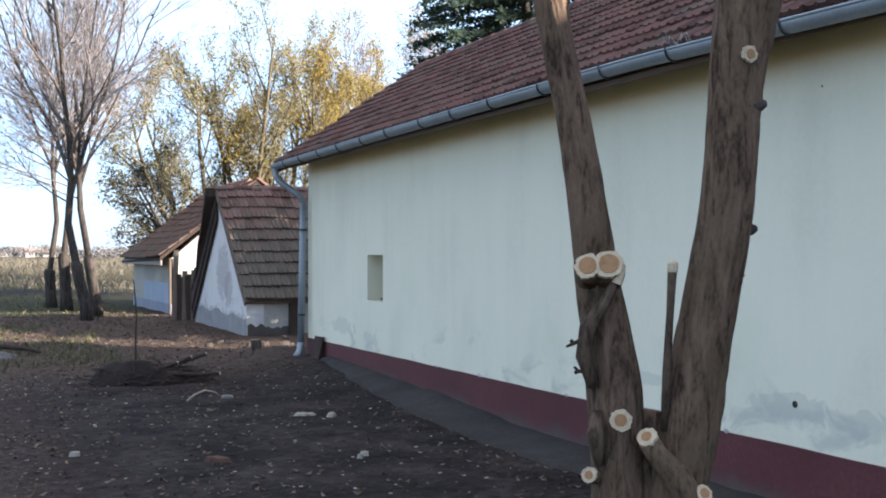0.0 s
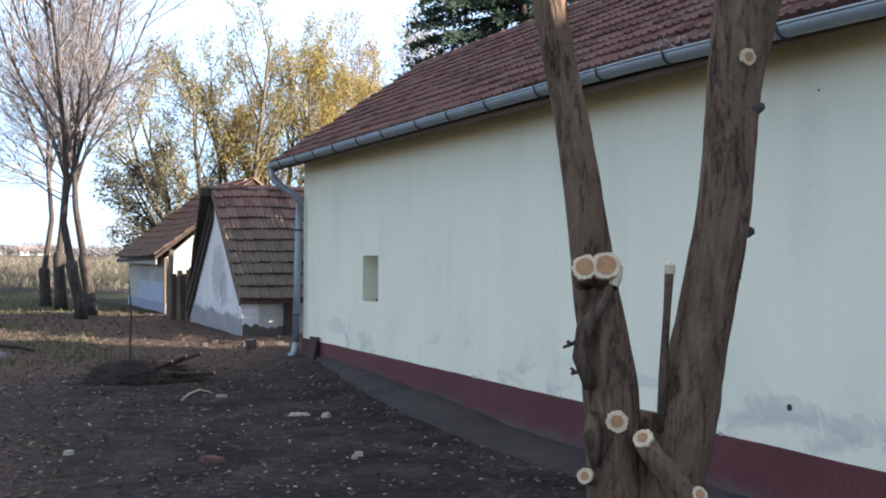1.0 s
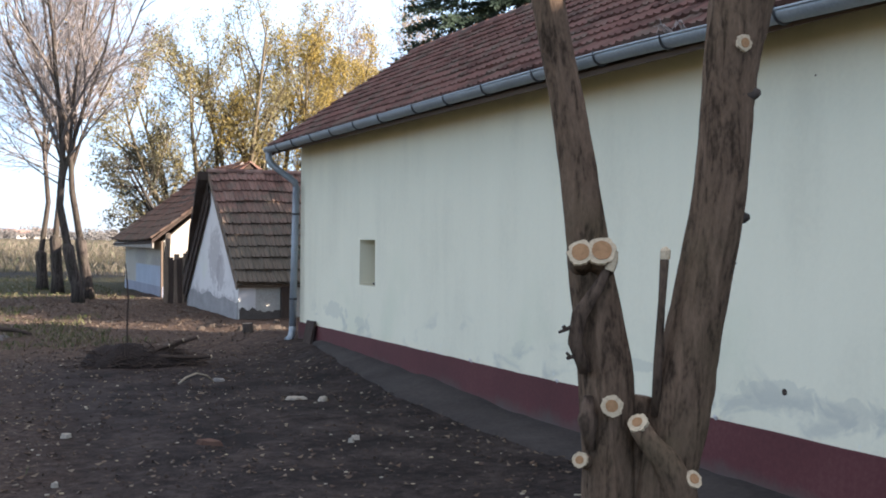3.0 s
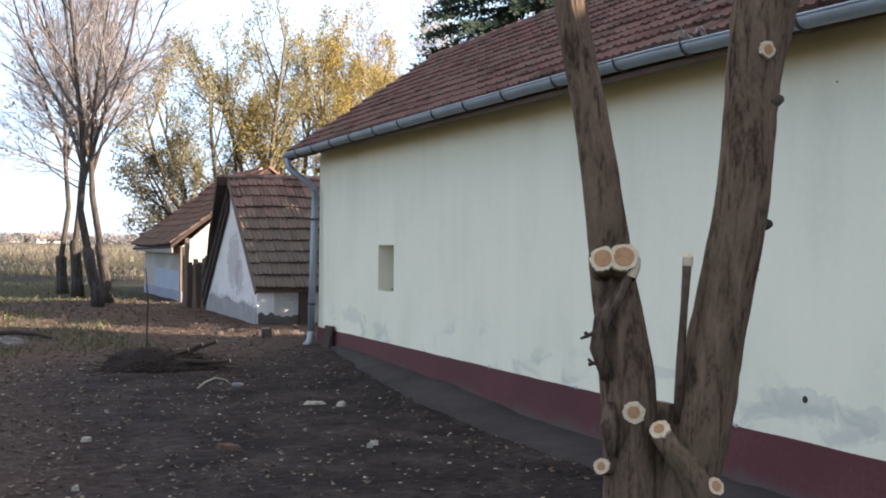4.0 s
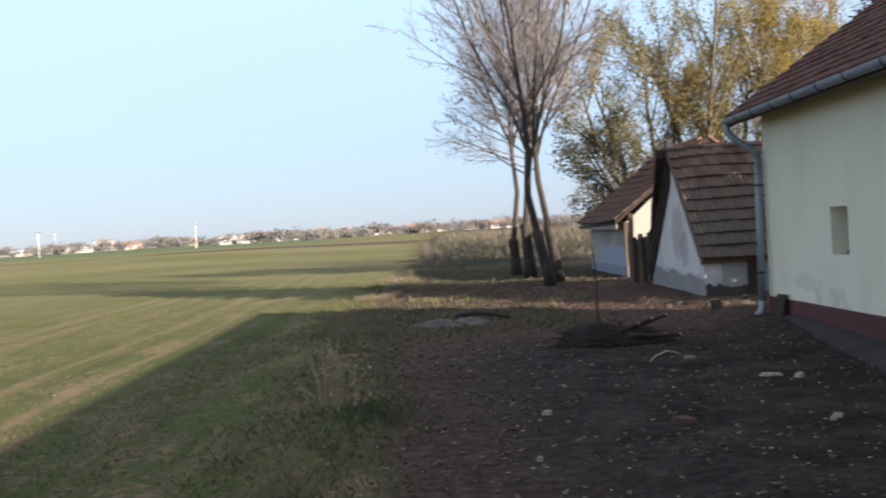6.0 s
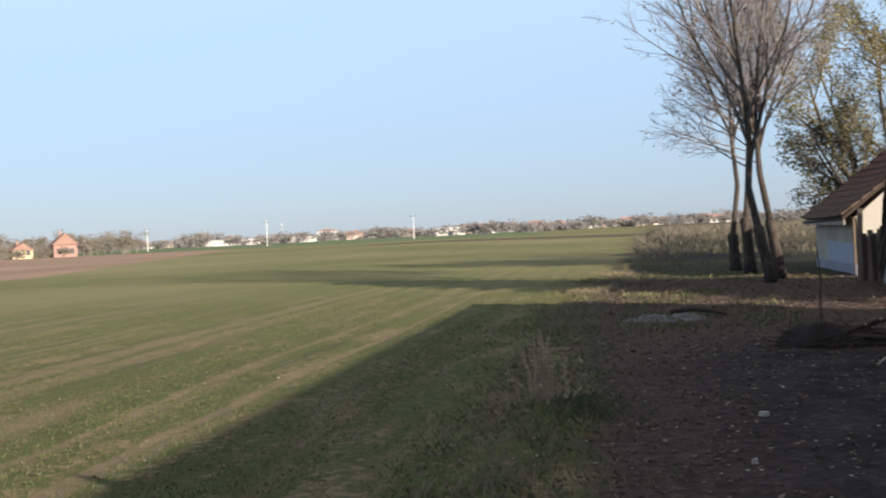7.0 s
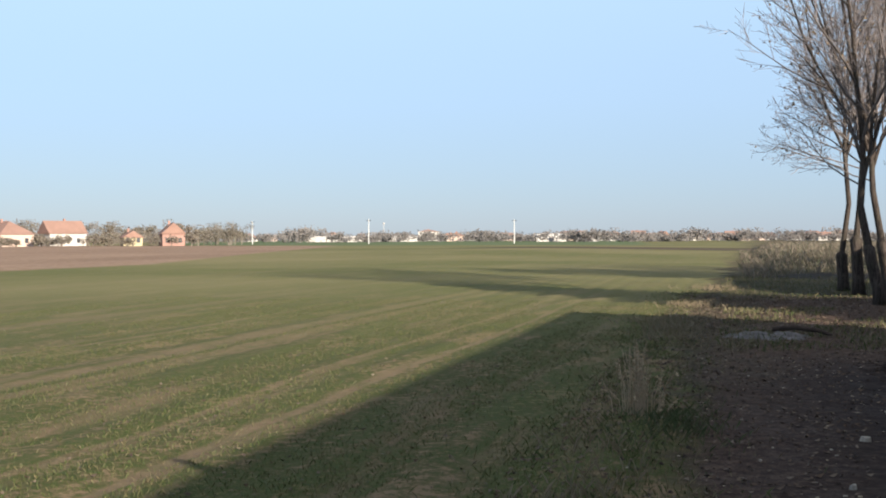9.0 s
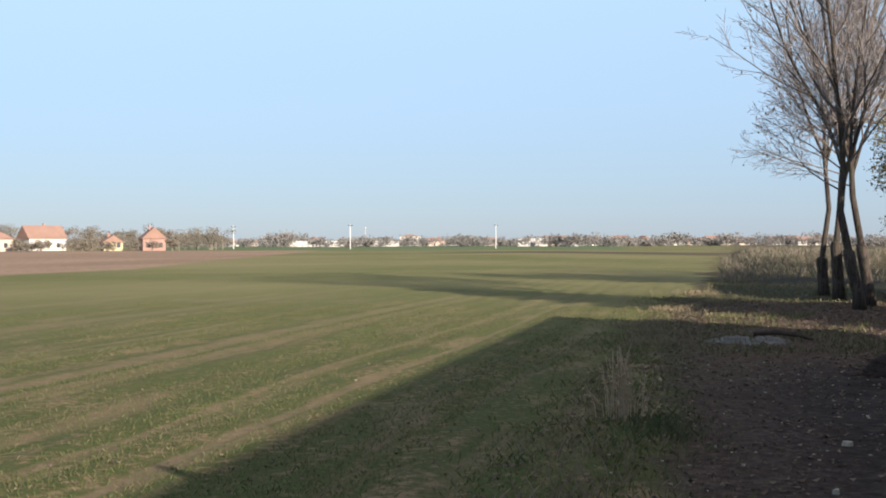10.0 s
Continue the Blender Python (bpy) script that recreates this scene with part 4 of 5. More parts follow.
def build_spruce():
    r = random.Random(51)
    tree = thing("spruce", (10.9, 20.3, 0), "dark blue-green spruce behind the house roof", "tree")
    H = 9.6
    part("trunk", Geo().tube([(0, 0, -0.1), (0.05, 0, 3), (0, 0.05, 6), (0, 0, H)], [0.2, 0.15, 0.09, 0.02], 10), BARK_DARK, tree, smooth=True)
    g, wood = Geo(), Geo()
    z = 1.6
    while z < H - 0.3:
        reach = 4.6 * (1 - z / (H + 0.5)) ** 0.7 * min(1.0, 0.64 + 0.14 * z)
        # extra low boughs, unseen behind the roof, added to shade the shed's side wall
        boughs = 15 if z < 3.6 else 9
        for j in range(boughs):
            a = 2 * math.pi * (j + r.random() * 0.8) / boughs
            L = reach * r.uniform(0.75, 1.15)
            d = Vector((math.cos(a), math.sin(a), 0))
            pts = [Vector((0, 0, z)) + d * (L * s) + Vector((0, 0, -0.28 * L * s * s + 0.12 * L * s ** 4)) for s in (0, 0.25, 0.5, 0.75, 1.0)]
            wood.tube(pts, [0.03, 0.024, 0.018, 0.012, 0.006], 4, caps=False)
            side = d.cross(Vector((0, 0, 1)))
            for i in range(int(95 * L / 2) + 10):
                s = r.uniform(0.15, 1.0)
                k = min(3, int(s * 4))
                p = pts[k].lerp(pts[k + 1], s * 4 - k)
                w = side * r.choice((-1, 1)) * (0.55 * (1.1 - s)) + d * 0.35 + Vector((0, 0, r.uniform(-0.35, 0.05)))
                w = w.normalized() * r.uniform(0.18, 0.42)
                for t in range(5):
                    q = p + w * (t / 4)
                    e = Vector((r.gauss(0, 1), r.gauss(0, 1), r.gauss(0, 0.6))).normalized() * 0.11
                    f = w.normalized() * 0.035
                    n = len(g.v)
                    for v in (q - f, q + e, q + f):
                        g.v.append((v.x, v.y, v.z))
                    g.f.append((n, n + 1, n + 2))
        z += r.uniform(0.26, 0.36)
    part("limb", wood, BARK_DARK, tree)
    part("needles", g, leaf_mat("spruce_needle", (0.022, 0.038, 0.022), (0.040, 0.062, 0.040), (0.030, 0.050, 0.036)), tree, "dark needle sprays", kind="stuff")


build_spruce()


# ---- forked, freshly pruned tree in front of the wall ----
def build_pruned():
    r = random.Random(61)
    base = Vector((1.66, 2.46, 0))
    tree = thing("pruned_tree", base, "forked brown-barked tree with fresh pale pruning cuts", "tree")
    off = lambda *q: Vector(q) - base

    def stem(path, name, label=""):
        pts, rad = [Vector(q[:3]) for q in path], [q[3] for q in path]
        fine, fr = [], []
        for i in range(len(pts) - 1):
            n = max(2, int((pts[i + 1] - pts[i]).length / 0.014))
            for j in range(n):
                t = j / n
                p0, p1, p2, p3 = pts[max(i - 1, 0)], pts[i], pts[i + 1], pts[min(i + 2, len(pts) - 1)]
                fine.append(0.5 * ((2 * p1) + (p2 - p0) * t + (2 * p0 - 5 * p1 + 4 * p2 - p3) * t * t + (3 * p1 - p0 - 3 * p2 + p3) * t ** 3) - base)
                fr.append(rad[i] * (1 - t) + rad[i + 1] * t)
        ph = r.random() * 9

        def furrow(i, a):
            z = fine[i].z
            c, s = math.cos(a + 0.25 * math.sin(z * 3 + ph)), math.sin(a + 0.25 * math.sin(z * 3 + ph))
            f = abs(noise.noise((c * 6.5 + ph, s * 6.5, z * 2.2))) * 0.17 + abs(noise.noise((c * 13, s * 13 + ph, z * 5.0))) * 0.08
            return 0.92 + f + 0.09 * noise.noise((c * 1.4, s * 1.4 + ph, z * 2.6))
        return part(name, Geo().tube(fine, fr, 56, shape=furrow), BARK, tree, label, True)

    left = [(1.635, 2.515, 0.6, 0.08), (1.622, 2.52, 0.95, 0.073), (1.622, 2.525, 1.10, 0.073), (1.615, 2.53, 1.24, 0.071), (1.60, 2.54, 1.36, 0.064), (1.583, 2.55, 1.50, 0.058), (1.562, 2.56, 1.67, 0.052),
            (1.53, 2.58, 1.92, 0.047), (1.49, 2.61, 2.17, 0.045), (1.465, 2.63, 2.36, 0.043), (1.46, 2.635, 2.40, 0.042)]
    right = [(1.72, 2.46, 0.6, 0.09), (1.742, 2.445, 0.90, 0.082), (1.752, 2.437, 1.0, 0.080), (1.772, 2.422, 1.14, 0.079), (1.80, 2.40, 1.35, 0.073), (1.822, 2.38, 1.53, 0.070), (1.846, 2.362, 1.72, 0.069),
             (1.862, 2.35, 1.96, 0.071), (1.874, 2.34, 2.11, 0.077), (1.895, 2.33, 2.27, 0.083), (1.91, 2.32, 2.38, 0.078), (1.913, 2.318, 2.42, 0.076)]
    stem([(1.675, 2.47, -0.12, 0.27), (1.67, 2.47, 0.05, 0.21), (1.672, 2.475, 0.3, 0.172), (1.675, 2.48, 0.6, 0.15), (1.68, 2.50, 0.72, 0.125), (1.685, 2.53, 0.82, 0.08), (1.69, 2.55, 0.88, 0.04)], "trunk", "stout base of the forked trunk")
    stem([(1.69, 2.50, 0.85, 0.06), (1.695, 2.50, 1.02, 0.05), (1.70, 2.495, 1.14, 0.04), (1.705, 2.49, 1.2, 0.025)], "crotch")
    stem(left, "left_limb")
    stem(right, "right_limb")

    def cut(p, d, rad, length, ring=0.68, wide=1.0):
        """A sawn stub: bark sleeve, pale ragged sapwood, brown heart."""
        p, d = Vector(p) - base, Vector(d).normalized()
        rag = lambda i, a: 1 + 0.06 * noise.noise((math.cos(a) * 3, math.sin(a) * 3, p.z * 9 + i))
        s = part("stub", Geo().tube([p - d * length, p - d * length * 0.4, p - d * 0.006], [rad * 1.25, rad * 1.08, rad], 20, shape=rag), BARK, tree, "pruned branch stub", True)
        rim = lambda i, a: 1.02 + 0.22 * noise.noise((math.cos(a) * 6, math.sin(a) * 6, p.z * 9))
        part("sapwood", Geo().tube([p - d * 0.008, p], [rad * 1.05, rad * 1.0], 28, shape=rim), SAW_RIM, s, "pale fresh sapwood ring")
        part("heartwood", Geo().tube([p - d * 0.006, p + d * 0.002], [rad * ring, rad * ring], 22, shape=rag), SAW_CORE, s, "brown heartwood")

    to = Vector((-0.50, -0.82, 0.12))
    cut((1.501, 2.473, 1.572), to + Vector((-0.1, 0, 0.25)), 0.032, 0.10, 0.72)
    cut((1.548, 2.447, 1.577), to + Vector((0.05, 0, 0.25)), 0.036, 0.10, 0.72)
    cut((1.575, 2.435, 1.18), to, 0.026, 0.09, 0.62)
    cut((1.632, 2.405, 1.14), Vector((-0.62, -0.35, 0.62)), 0.025, 0.10, 0.55)
    part("low_branch", Geo().tube([off(1.64, 2.41, 1.125), off(1.665, 2.395, 1.085), off(1.70, 2.375, 1.04), off(1.74, 2.37, 0.97), off(1.76, 2.38, 0.86)], [0.026, 0.029, 0.035, 0.045, 0.05], 24,
                                  shape=lambda i, a: 1 + 0.14 * noise.noise((i * 0.8, math.cos(a) * 2, math.sin(a) * 2))), BARK, tree, "short pruned branch rising from the fork", True)
    part("bark_flap", Geo().tube([off(1.545, 2.50, 1.20), off(1.54, 2.495, 1.14), off(1.55, 2.495, 1.06)], [0.012, 0.026, 0.012], 10,
                                 shape=lambda i, a: 1 + 0.3 * noise.noise((i * 1.7, math.cos(a) * 3, math.sin(a) * 3))), BARK_SNAG, tree, "loose dark flap of bark", True)
    cut((1.505, 2.475, 1.04), to + Vector((-0.3, 0.1, 0.1)), 0.0195, 0.12, 0.55)
    cut((1.846, 2.262, 2.10), to + Vector((0.5, 0, -0.1)), 0.021, 0.07, 0.6)
    cut((1.755, 2.330, 1.0), to + Vector((0.5, 0, 0.3)), 0.022, 0.08, 0.6)
    # torn limb on the left flank, with its pale split tip and two twigs
    torn = part("torn_branch", Geo().tube([off(1.535, 2.50, 1.26), off(1.505, 2.505, 1.34), off(1.512, 2.495, 1.41), off(1.545, 2.46, 1.48), off(1.575, 2.445, 1.545)], [0.016, 0.021, 0.022, 0.016, 0.011], 14,
                                            shape=lambda i, a: 1 + 0.5 * noise.noise((i * 1.3, math.cos(a) * 3, math.sin(a) * 3))), BARK_SNAG, tree, "torn-off branch hugging the trunk", True)
    part("split_tip", Geo().tube([off(1.568, 2.443, 1.525), off(1.577, 2.441, 1.55), off(1.585, 2.440, 1.575)], [0.0135, 0.014, 0.008], 9), SAW_RIM, torn, "pale split wood")
    for q in ([(1.505, 2.50, 1.385), (1.475, 2.50, 1.372), (1.455, 2.50, 1.366)], [(1.475, 2.50, 1.372), (1.468, 2.50, 1.382)], [(1.512, 2.50, 1.30), (1.49, 2.50, 1.302), (1.478, 2.50, 1.313)], [(1.49, 2.50, 1.302), (1.48, 2.50, 1.298)]):
        part("twig", Geo().tube([off(*p) for p in q], [0.006, 0.005, 0.0035][:len(q)], 6), DARK_WOOD, tree)
    # upright snag from the fork, knots on the right limb
    snag = part("snag", Geo().tube([off(1.70, 2.42, 1.15), off(1.69, 2.40, 1.30), off(1.69, 2.385, 1.45), off(1.694, 2.38, 1.565)], [0.014, 0.0115, 0.010, 0.0125], 10), BARK_SNAG, tree, "dark broken upright shoot", True)
    part("snag_tip", Geo().tube([off(1.694, 2.38, 1.555), off(1.695, 2.38, 1.578), off(1.691, 2.38, 1.585)], [0.0135, 0.014, 0.007], 9), SAW_RIM, snag, "pale frayed tip")
    for p, d, s in (((1.915, 2.345, 1.665), (0.9, -0.3, 0.1), 0.016), ((1.90, 2.29, 1.98), (0.9, -0.3, 0.2), 0.017), ((1.872, 2.34, 1.545), (0.9, -0.2, 0.05), 0.005)):
        q, d = off(*p), Vector(d).normalized()
        part("knot", Geo().tube([q - d * 0.04, q, q + d * 0.014], [s * 1.4, s, s * 0.5], 9), BARK_DARK, tree, smooth=True)


build_pruned()

# ---- things lying in the yard ----
def build_brush():
    r = random.Random(71)
    heap = thing("brush_heap", (2.4, 14.35, 0), "dark heap of cut brushwood and earth with a stick", "brush heap")
    n, m = 26, 12
    g = Geo()
    for j in range(m + 1):
        for i in range(n):
            a, s = 2 * math.pi * i / n, j / m
            x, y = math.cos(a) * 0.80 * s, math.sin(a) * 0.40 * s
            z = (0.25 - 0.08 * x) * (1 - s ** 4) * (1 + 0.5 * noise.noise((x * 4, y * 4, 1))) - 0.05 * s + 0.07 * math.exp(-((x + 0.68) / 0.12) ** 2) * (1 - s)
            g.v.append((x, y, z))
    for j in range(m):
        for i in range(n):
            a, b = j * n + i, j * n + (i + 1) % n
            g.f.append((a, b, b + n, a + n))
    part("mound", g, simple("dark_clod", (0.022, 0.015, 0.013), 0.97, 0.5, 5, 40, bump=1.0, dist=0.03), heap, smooth=True)
    g = Geo()
    for i in range(260):
        a, s = r.random() * 6.3, math.sqrt(r.random())
        p = Vector((math.cos(a) * 0.84 * s, math.sin(a) * 0.4 * s, 0.21 * (1 - s * s) + 0.01))
        d = Vector((r.gauss(0, 1.4), r.gauss(0, 0.7), r.gauss(0.0, 0.16))).normalized() * r.uniform(0.10, 0.32)
        q = p + d + Vector((0, 0, r.uniform(-0.02, 0.05)))
        g.tube([p, p.lerp(q, 0.5) + Vector((r.gauss(0, 0.02), 0, 0.02)), q], [0.008, 0.006, 0.003], 3, caps=False)
    part("brushwood", g, DARK_WOOD, heap, "tangled thin dark branches", kind="stuff")
    part("stick", Geo().tube([(-0.18, 0, 0.1), (-0.19, 0.0, 0.5), (-0.175, 0.01, 0.85), (-0.21, 0.01, 1.28)], [0.014, 0.012, 0.011, 0.006], 6), DARK_WOOD, heap, "thin upright stick")
    for x0, y0, x1, y1, z1 in ((0.15, -0.25, 0.78, -0.32, 0.12), (0.1, -0.1, 0.5, 0.05, 0.30), (-0.1, -0.2, 0.3, -0.1, 0.25), (0.2, 0.0, 0.70, 0.1, 0.33)):
        part("branch", Geo().tube([(x0, y0, 0.14), ((x0 + x1) / 2, (y0 + y1) / 2, z1 * 0.7 + 0.03), (x1, y1, z1)], [0.03, 0.026, 0.02], 8), DARK_WOOD, heap)
        d = (Vector((x1 - x0, y1 - y0, z1 * 0.3))).normalized() * 0.012
        part("cut_end", Geo().tube([Vector((x1, y1, z1)), Vector((x1, y1, z1)) + d], [0.021, 0.021], 8), SAW_RIM, heap, "pale cut end")


build_brush()


def flat_piece(name, x, y, l, w, h, turn, material, label, category, seed, tilt=4):
    """A warped slab lying on the soil."""
    r = random.Random(seed)
    g = Geo()
    n = 12
    edge = [(math.cos(2 * math.pi * i / n) * l / 2 * r.uniform(0.8, 1.1), math.sin(2 * math.pi * i / n) * w / 2 * r.uniform(0.75, 1.15)) for i in range(n)]
    top = [(a * 0.74, b * 0.74, h * r.uniform(0.7, 1.3)) for a, b in edge]
    g.prism([(a * 1.02, b * 1.02, -0.02) for a, b in edge], top)
    ob = part(name, g, material, None, label, category=category)
    ob.matrix_world = pose(x, y, lie(x, y), tilt, r.uniform(-tilt, tilt), turn)
    return ob


PALE_STONE = simple("pale_stone", (0.31, 0.28, 0.235), 0.9, 0.25, 9, 60)
RUST = simple("rusty_bark_strip", (0.105, 0.058, 0.042), 0.85, 0.4, 8, 50)
flat_piece("stone_slab", 3.32, 10.84, 0.27, 0.14, 0.026, 10, PALE_STONE, "pale flat stone slab lying on dark soil", "stone", 1)
flat_piece("stone_slab", 3.55, 10.7, 0.15, 0.11, 0.04, 40, PALE_STONE, "small pale stone beside the slab", "stone", 2)
flat_piece("stone", 0.97, 9.33, 0.10, 0.07, 0.03, 25, PALE_STONE, "small whitish stone on the yard soil", "stone", 3)
flat_piece("stone", 3.10, 8.52, 0.10, 0.08, 0.032, 70, PALE_STONE, "whitish lump on the yard soil", "stone", 4)
flat_piece("stone", 3.02, 8.40, 0.06, 0.05, 0.03, 10, PALE_STONE, "whitish pebble beside a larger lump", "stone", 5)
flat_piece("stone", 0.72, 7.6, 0.055, 0.045, 0.03, 10, PALE_STONE, "small pale pebble on the soil", "stone", 6)
flat_piece("bark_strip", 1.97, 8.72, 0.27, 0.06, 0.04, -28, RUST, "curled reddish strip of bark", "bark", 7)
flat_piece("stone_slab", 2.95, 12.6, 0.2, 0.1, 0.03, 5, simple("grey_stone", (0.2, 0.19, 0.18)), "grey flat stone half sunk in soil", "stone", 8)
# a bent pale twig
ob = part("bent_twig", Geo().tube([(2.42, 12.2, 0.03), (2.5, 12.22, 0.09), (2.62, 12.25, 0.13), (2.74, 12.28, 0.10), (2.82, 12.3, 0.03)], [0.012, 0.012, 0.011, 0.010, 0.008], 7), simple("pale_twig", (0.33, 0.27, 0.2)), None, "pale bent twig arching over the soil", True, "twig")

# sawn stump near the downpipe, a tile leaning on the plinth, stones at the shed
stump = thing("stump", (4.5, 17.3, 0), "short dark stump beside the shed", "stump")
part("body", Geo().tube([(0, 0, -0.05), (0.01, 0, 0.12), (0, 0.01, 0.27)], [0.115, 0.085, 0.082], 14, shape=lambda i, a: 1 + 0.12 * noise.noise((math.cos(a) * 2, math.sin(a) * 2, i))), BARK_DARK, stump, smooth=True)
part("cut_face", Geo().tube([(0, 0.01, 0.262), (0, 0.01, 0.275)], [0.08, 0.078], 14), simple("grey_cut", (0.25, 0.2, 0.15), 0.9, 0.3, 10, 60), stump, "grey weathered cut face")
lean_t = part("leaning_plank", Geo().box(-0.018, 0.018, -0.13, 0.13, 0.0, 0.36, pose(4.66, 14.78, 0.13, 0, 12, 6), 0.005), DARK_WOOD, None, "short dark plank leaning against the plinth", category="plank")
r = random.Random(75)
for i in range(9):
    x, y = 4.3 + 0.28 * i + r.uniform(-0.1, 0.1), 19.6 + r.uniform(-0.8, 1.3)
    flat_piece("rubble_stone", x, y, r.uniform(0.15, 0.34), r.uniform(0.12, 0.22), r.uniform(0.03, 0.09), r.uniform(0, 180), simple("earthy_stone", (0.06, 0.047, 0.038), 0.95, 0.4, 5, 40) if i == 0 else bpy.data.materials["earthy_stone"], "earthy rubble stone before the shed", "stone", 80 + i)

# heap of ash and rubble at the verge
g = Geo()
n, m = 40, 10
for j in range(m + 1):
    for i in range(n):
        a, s = 2 * math.pi * i / n, j / m
        w = s * (1 + 0.28 * noise.noise((math.cos(a) * 1.6, math.sin(a) * 1.6, 7)))
        x, y = math.cos(a) * 1.0 * w, math.sin(a) * 0.85 * w
        g.v.append((x, y, 0.055 * (1 - s * s) * (1 + 1.8 * noise.noise((x * 4, y * 4, 2)) + 0.9 * noise.noise((x * 11, y * 11, 5))) - 0.04 * s))
for j in range(m):
    for i in range(n):
        a, b = j * n + i, j * n + (i + 1) % n
        g.f.append((a, b, b + n, a + n))
ash = part("ash_mound", g, simple("grey_ash", (0.115, 0.108, 0.105), 0.97, 0.9, 6, 25, bump=1.0, dist=0.02), None, "flat grey ash heap in the grass", True, "ash")
ash.location = (0.4, 19.0, 0)
log = part("charred_branch", Geo().tube([(0.55, 19.35, 0.10), (0.9, 19.3, 0.14), (1.25, 19.2, 0.10), (1.45, 19.0, 0.05)], [0.04, 0.045, 0.035, 0.02], 9), DARK_WOOD, None, "charred black branch on the ash", True, "branch")

# ---- leaves, grass, wheat: too many to count ----
FALLEN = leaf_mat("fallen_leaf", (0.045, 0.030, 0.022), (0.07, 0.045, 0.031), (0.10, 0.067, 0.045), (0.15, 0.115, 0.085), (0.055, 0.036, 0.028), (0.17, 0.138, 0.105), rough=0.8)
r = random.Random(77)
g = Geo()
count = 0
while count < 13500:
    y = 4.0 + 28.0 * r.random() ** 1.15
    x = r.uniform(-1.5, 5.3 if y > 16 else 4.6)
    dens = 0.22 + 0.5 * min(1, max(0, (y - 14) / 8)) + 0.35 * min(1, max(0, (1.6 - x) / 2.5)) + 0.35 * noise.noise((x * 0.8, y * 0.8, 3))
    if r.random() > dens or (x > 5.4 and y > 21.8) or (4.5 < x and y < 15.8):
        continue
    z = lie(x, y)
    s = r.uniform(0.009, 0.026) * (1.0 + 0.025 * y)
    a = r.random() * 6.3
    ca, sa = math.cos(a) * s, math.sin(a) * s
    k = len(g.v)
    g.v += [(x - ca, y - sa, z + 0.006 + r.random() * s * 0.5), (x + sa * 0.6, y - ca * 0.6, z + 0.004), (x + ca, y + sa, z + 0.008 + r.random() * s * 0.9), (x - sa * 0.6, y + ca * 0.6, z + 0.004 + r.random() * s * 0.6)]
    g.f += [(k, k + 1, k + 2), (k, k + 2, k + 3)]
    count += 1
for i in range(420):
    x, y = -0.8 - 5.5 * r.random() ** 1.4, r.uniform(4.6, 15.0)
    s, a, z = r.uniform(0.010, 0.028), r.random() * 6.3, lie(x, y) + 0.012
    ca, sa = math.cos(a) * s, math.sin(a) * s
    k = len(g.v)
    g.v += [(x - ca, y - sa, z + r.random() * s), (x + sa * 0.6, y - ca * 0.6, z), (x + ca, y + sa, z + r.random() * s), (x - sa * 0.6, y + ca * 0.6, z + r.random() * s * 0.6)]
    g.f += [(k, k + 1, k + 2), (k, k + 2, k + 3)]
part("fallen_leaves", g, FALLEN, None, "scattered brown fallen leaves on the yard soil", category="leaves", kind="stuff")
g = Geo()
for i in range(330):
    x, y = r.uniform(-1.0, 4.4), r.uniform(4.0, 16.0)
    s = r.uniform(0.004, 0.014)
    z = lie(x, y)
    g.box(x - s, x + s, y - s * 0.6, y + s * 0.6, z - 0.005, z + s * 0.6)
part("wood_chips", g, leaf_mat("wood_chip", (0.42, 0.34, 0.22), (0.30, 0.24, 0.17), (0.5, 0.44, 0.34), (0.2, 0.17, 0.14)), None, "pale wood chips and crumbs on the soil", category="chips", kind="stuff")
g = Geo()
for i in range(1300):
    x, y = r.uniform(-0.9, 4.5), 3.5 + 14 * r.random()
    s = r.uniform(0.008, 0.026)
    z = lie(x, y)
    g.tube([(x, y, z - s * 0.5), (x + s * 0.1, y, z + s * 0.2), (x, y, z + s * 0.75)], [s, s * 0.85, s * 0.3], 5)
part("soil_clods", g, simple("soil_clod", (0.040, 0.029, 0.024), 0.97, 0.4, 8, 60, bump=0.6), None, "crumbly dark soil clods", category="clods", kind="stuff")


def blades(name, spots, h0, h1, lean, width, material, label, seed, category):
    r = random.Random(seed)
    g = Geo()
    for x, y in spots:
        z = lie(x, y) - 0.005
        h, a = r.uniform(h0, h1), r.random() * 6.3
        dx, dy = math.cos(a) * lean * h * r.random(), math.sin(a) * lean * h * r.random()
        b = r.random() * 6.3
        wx, wy = math.cos(b) * width, math.sin(b) * width
        k = len(g.v)
        g.v += [(x - wx, y - wy, z), (x + wx, y + wy, z), (x + dx * 0.4 + wx * 0.7, y + dy * 0.4 + wy * 0.7, z + h * 0.6), (x + dx, y + dy, z + h)]
        g.f += [(k, k + 1, k + 2), (k, k + 2, k + 3)]
    part(name, g, material, None, label, category=category, kind="stuff")


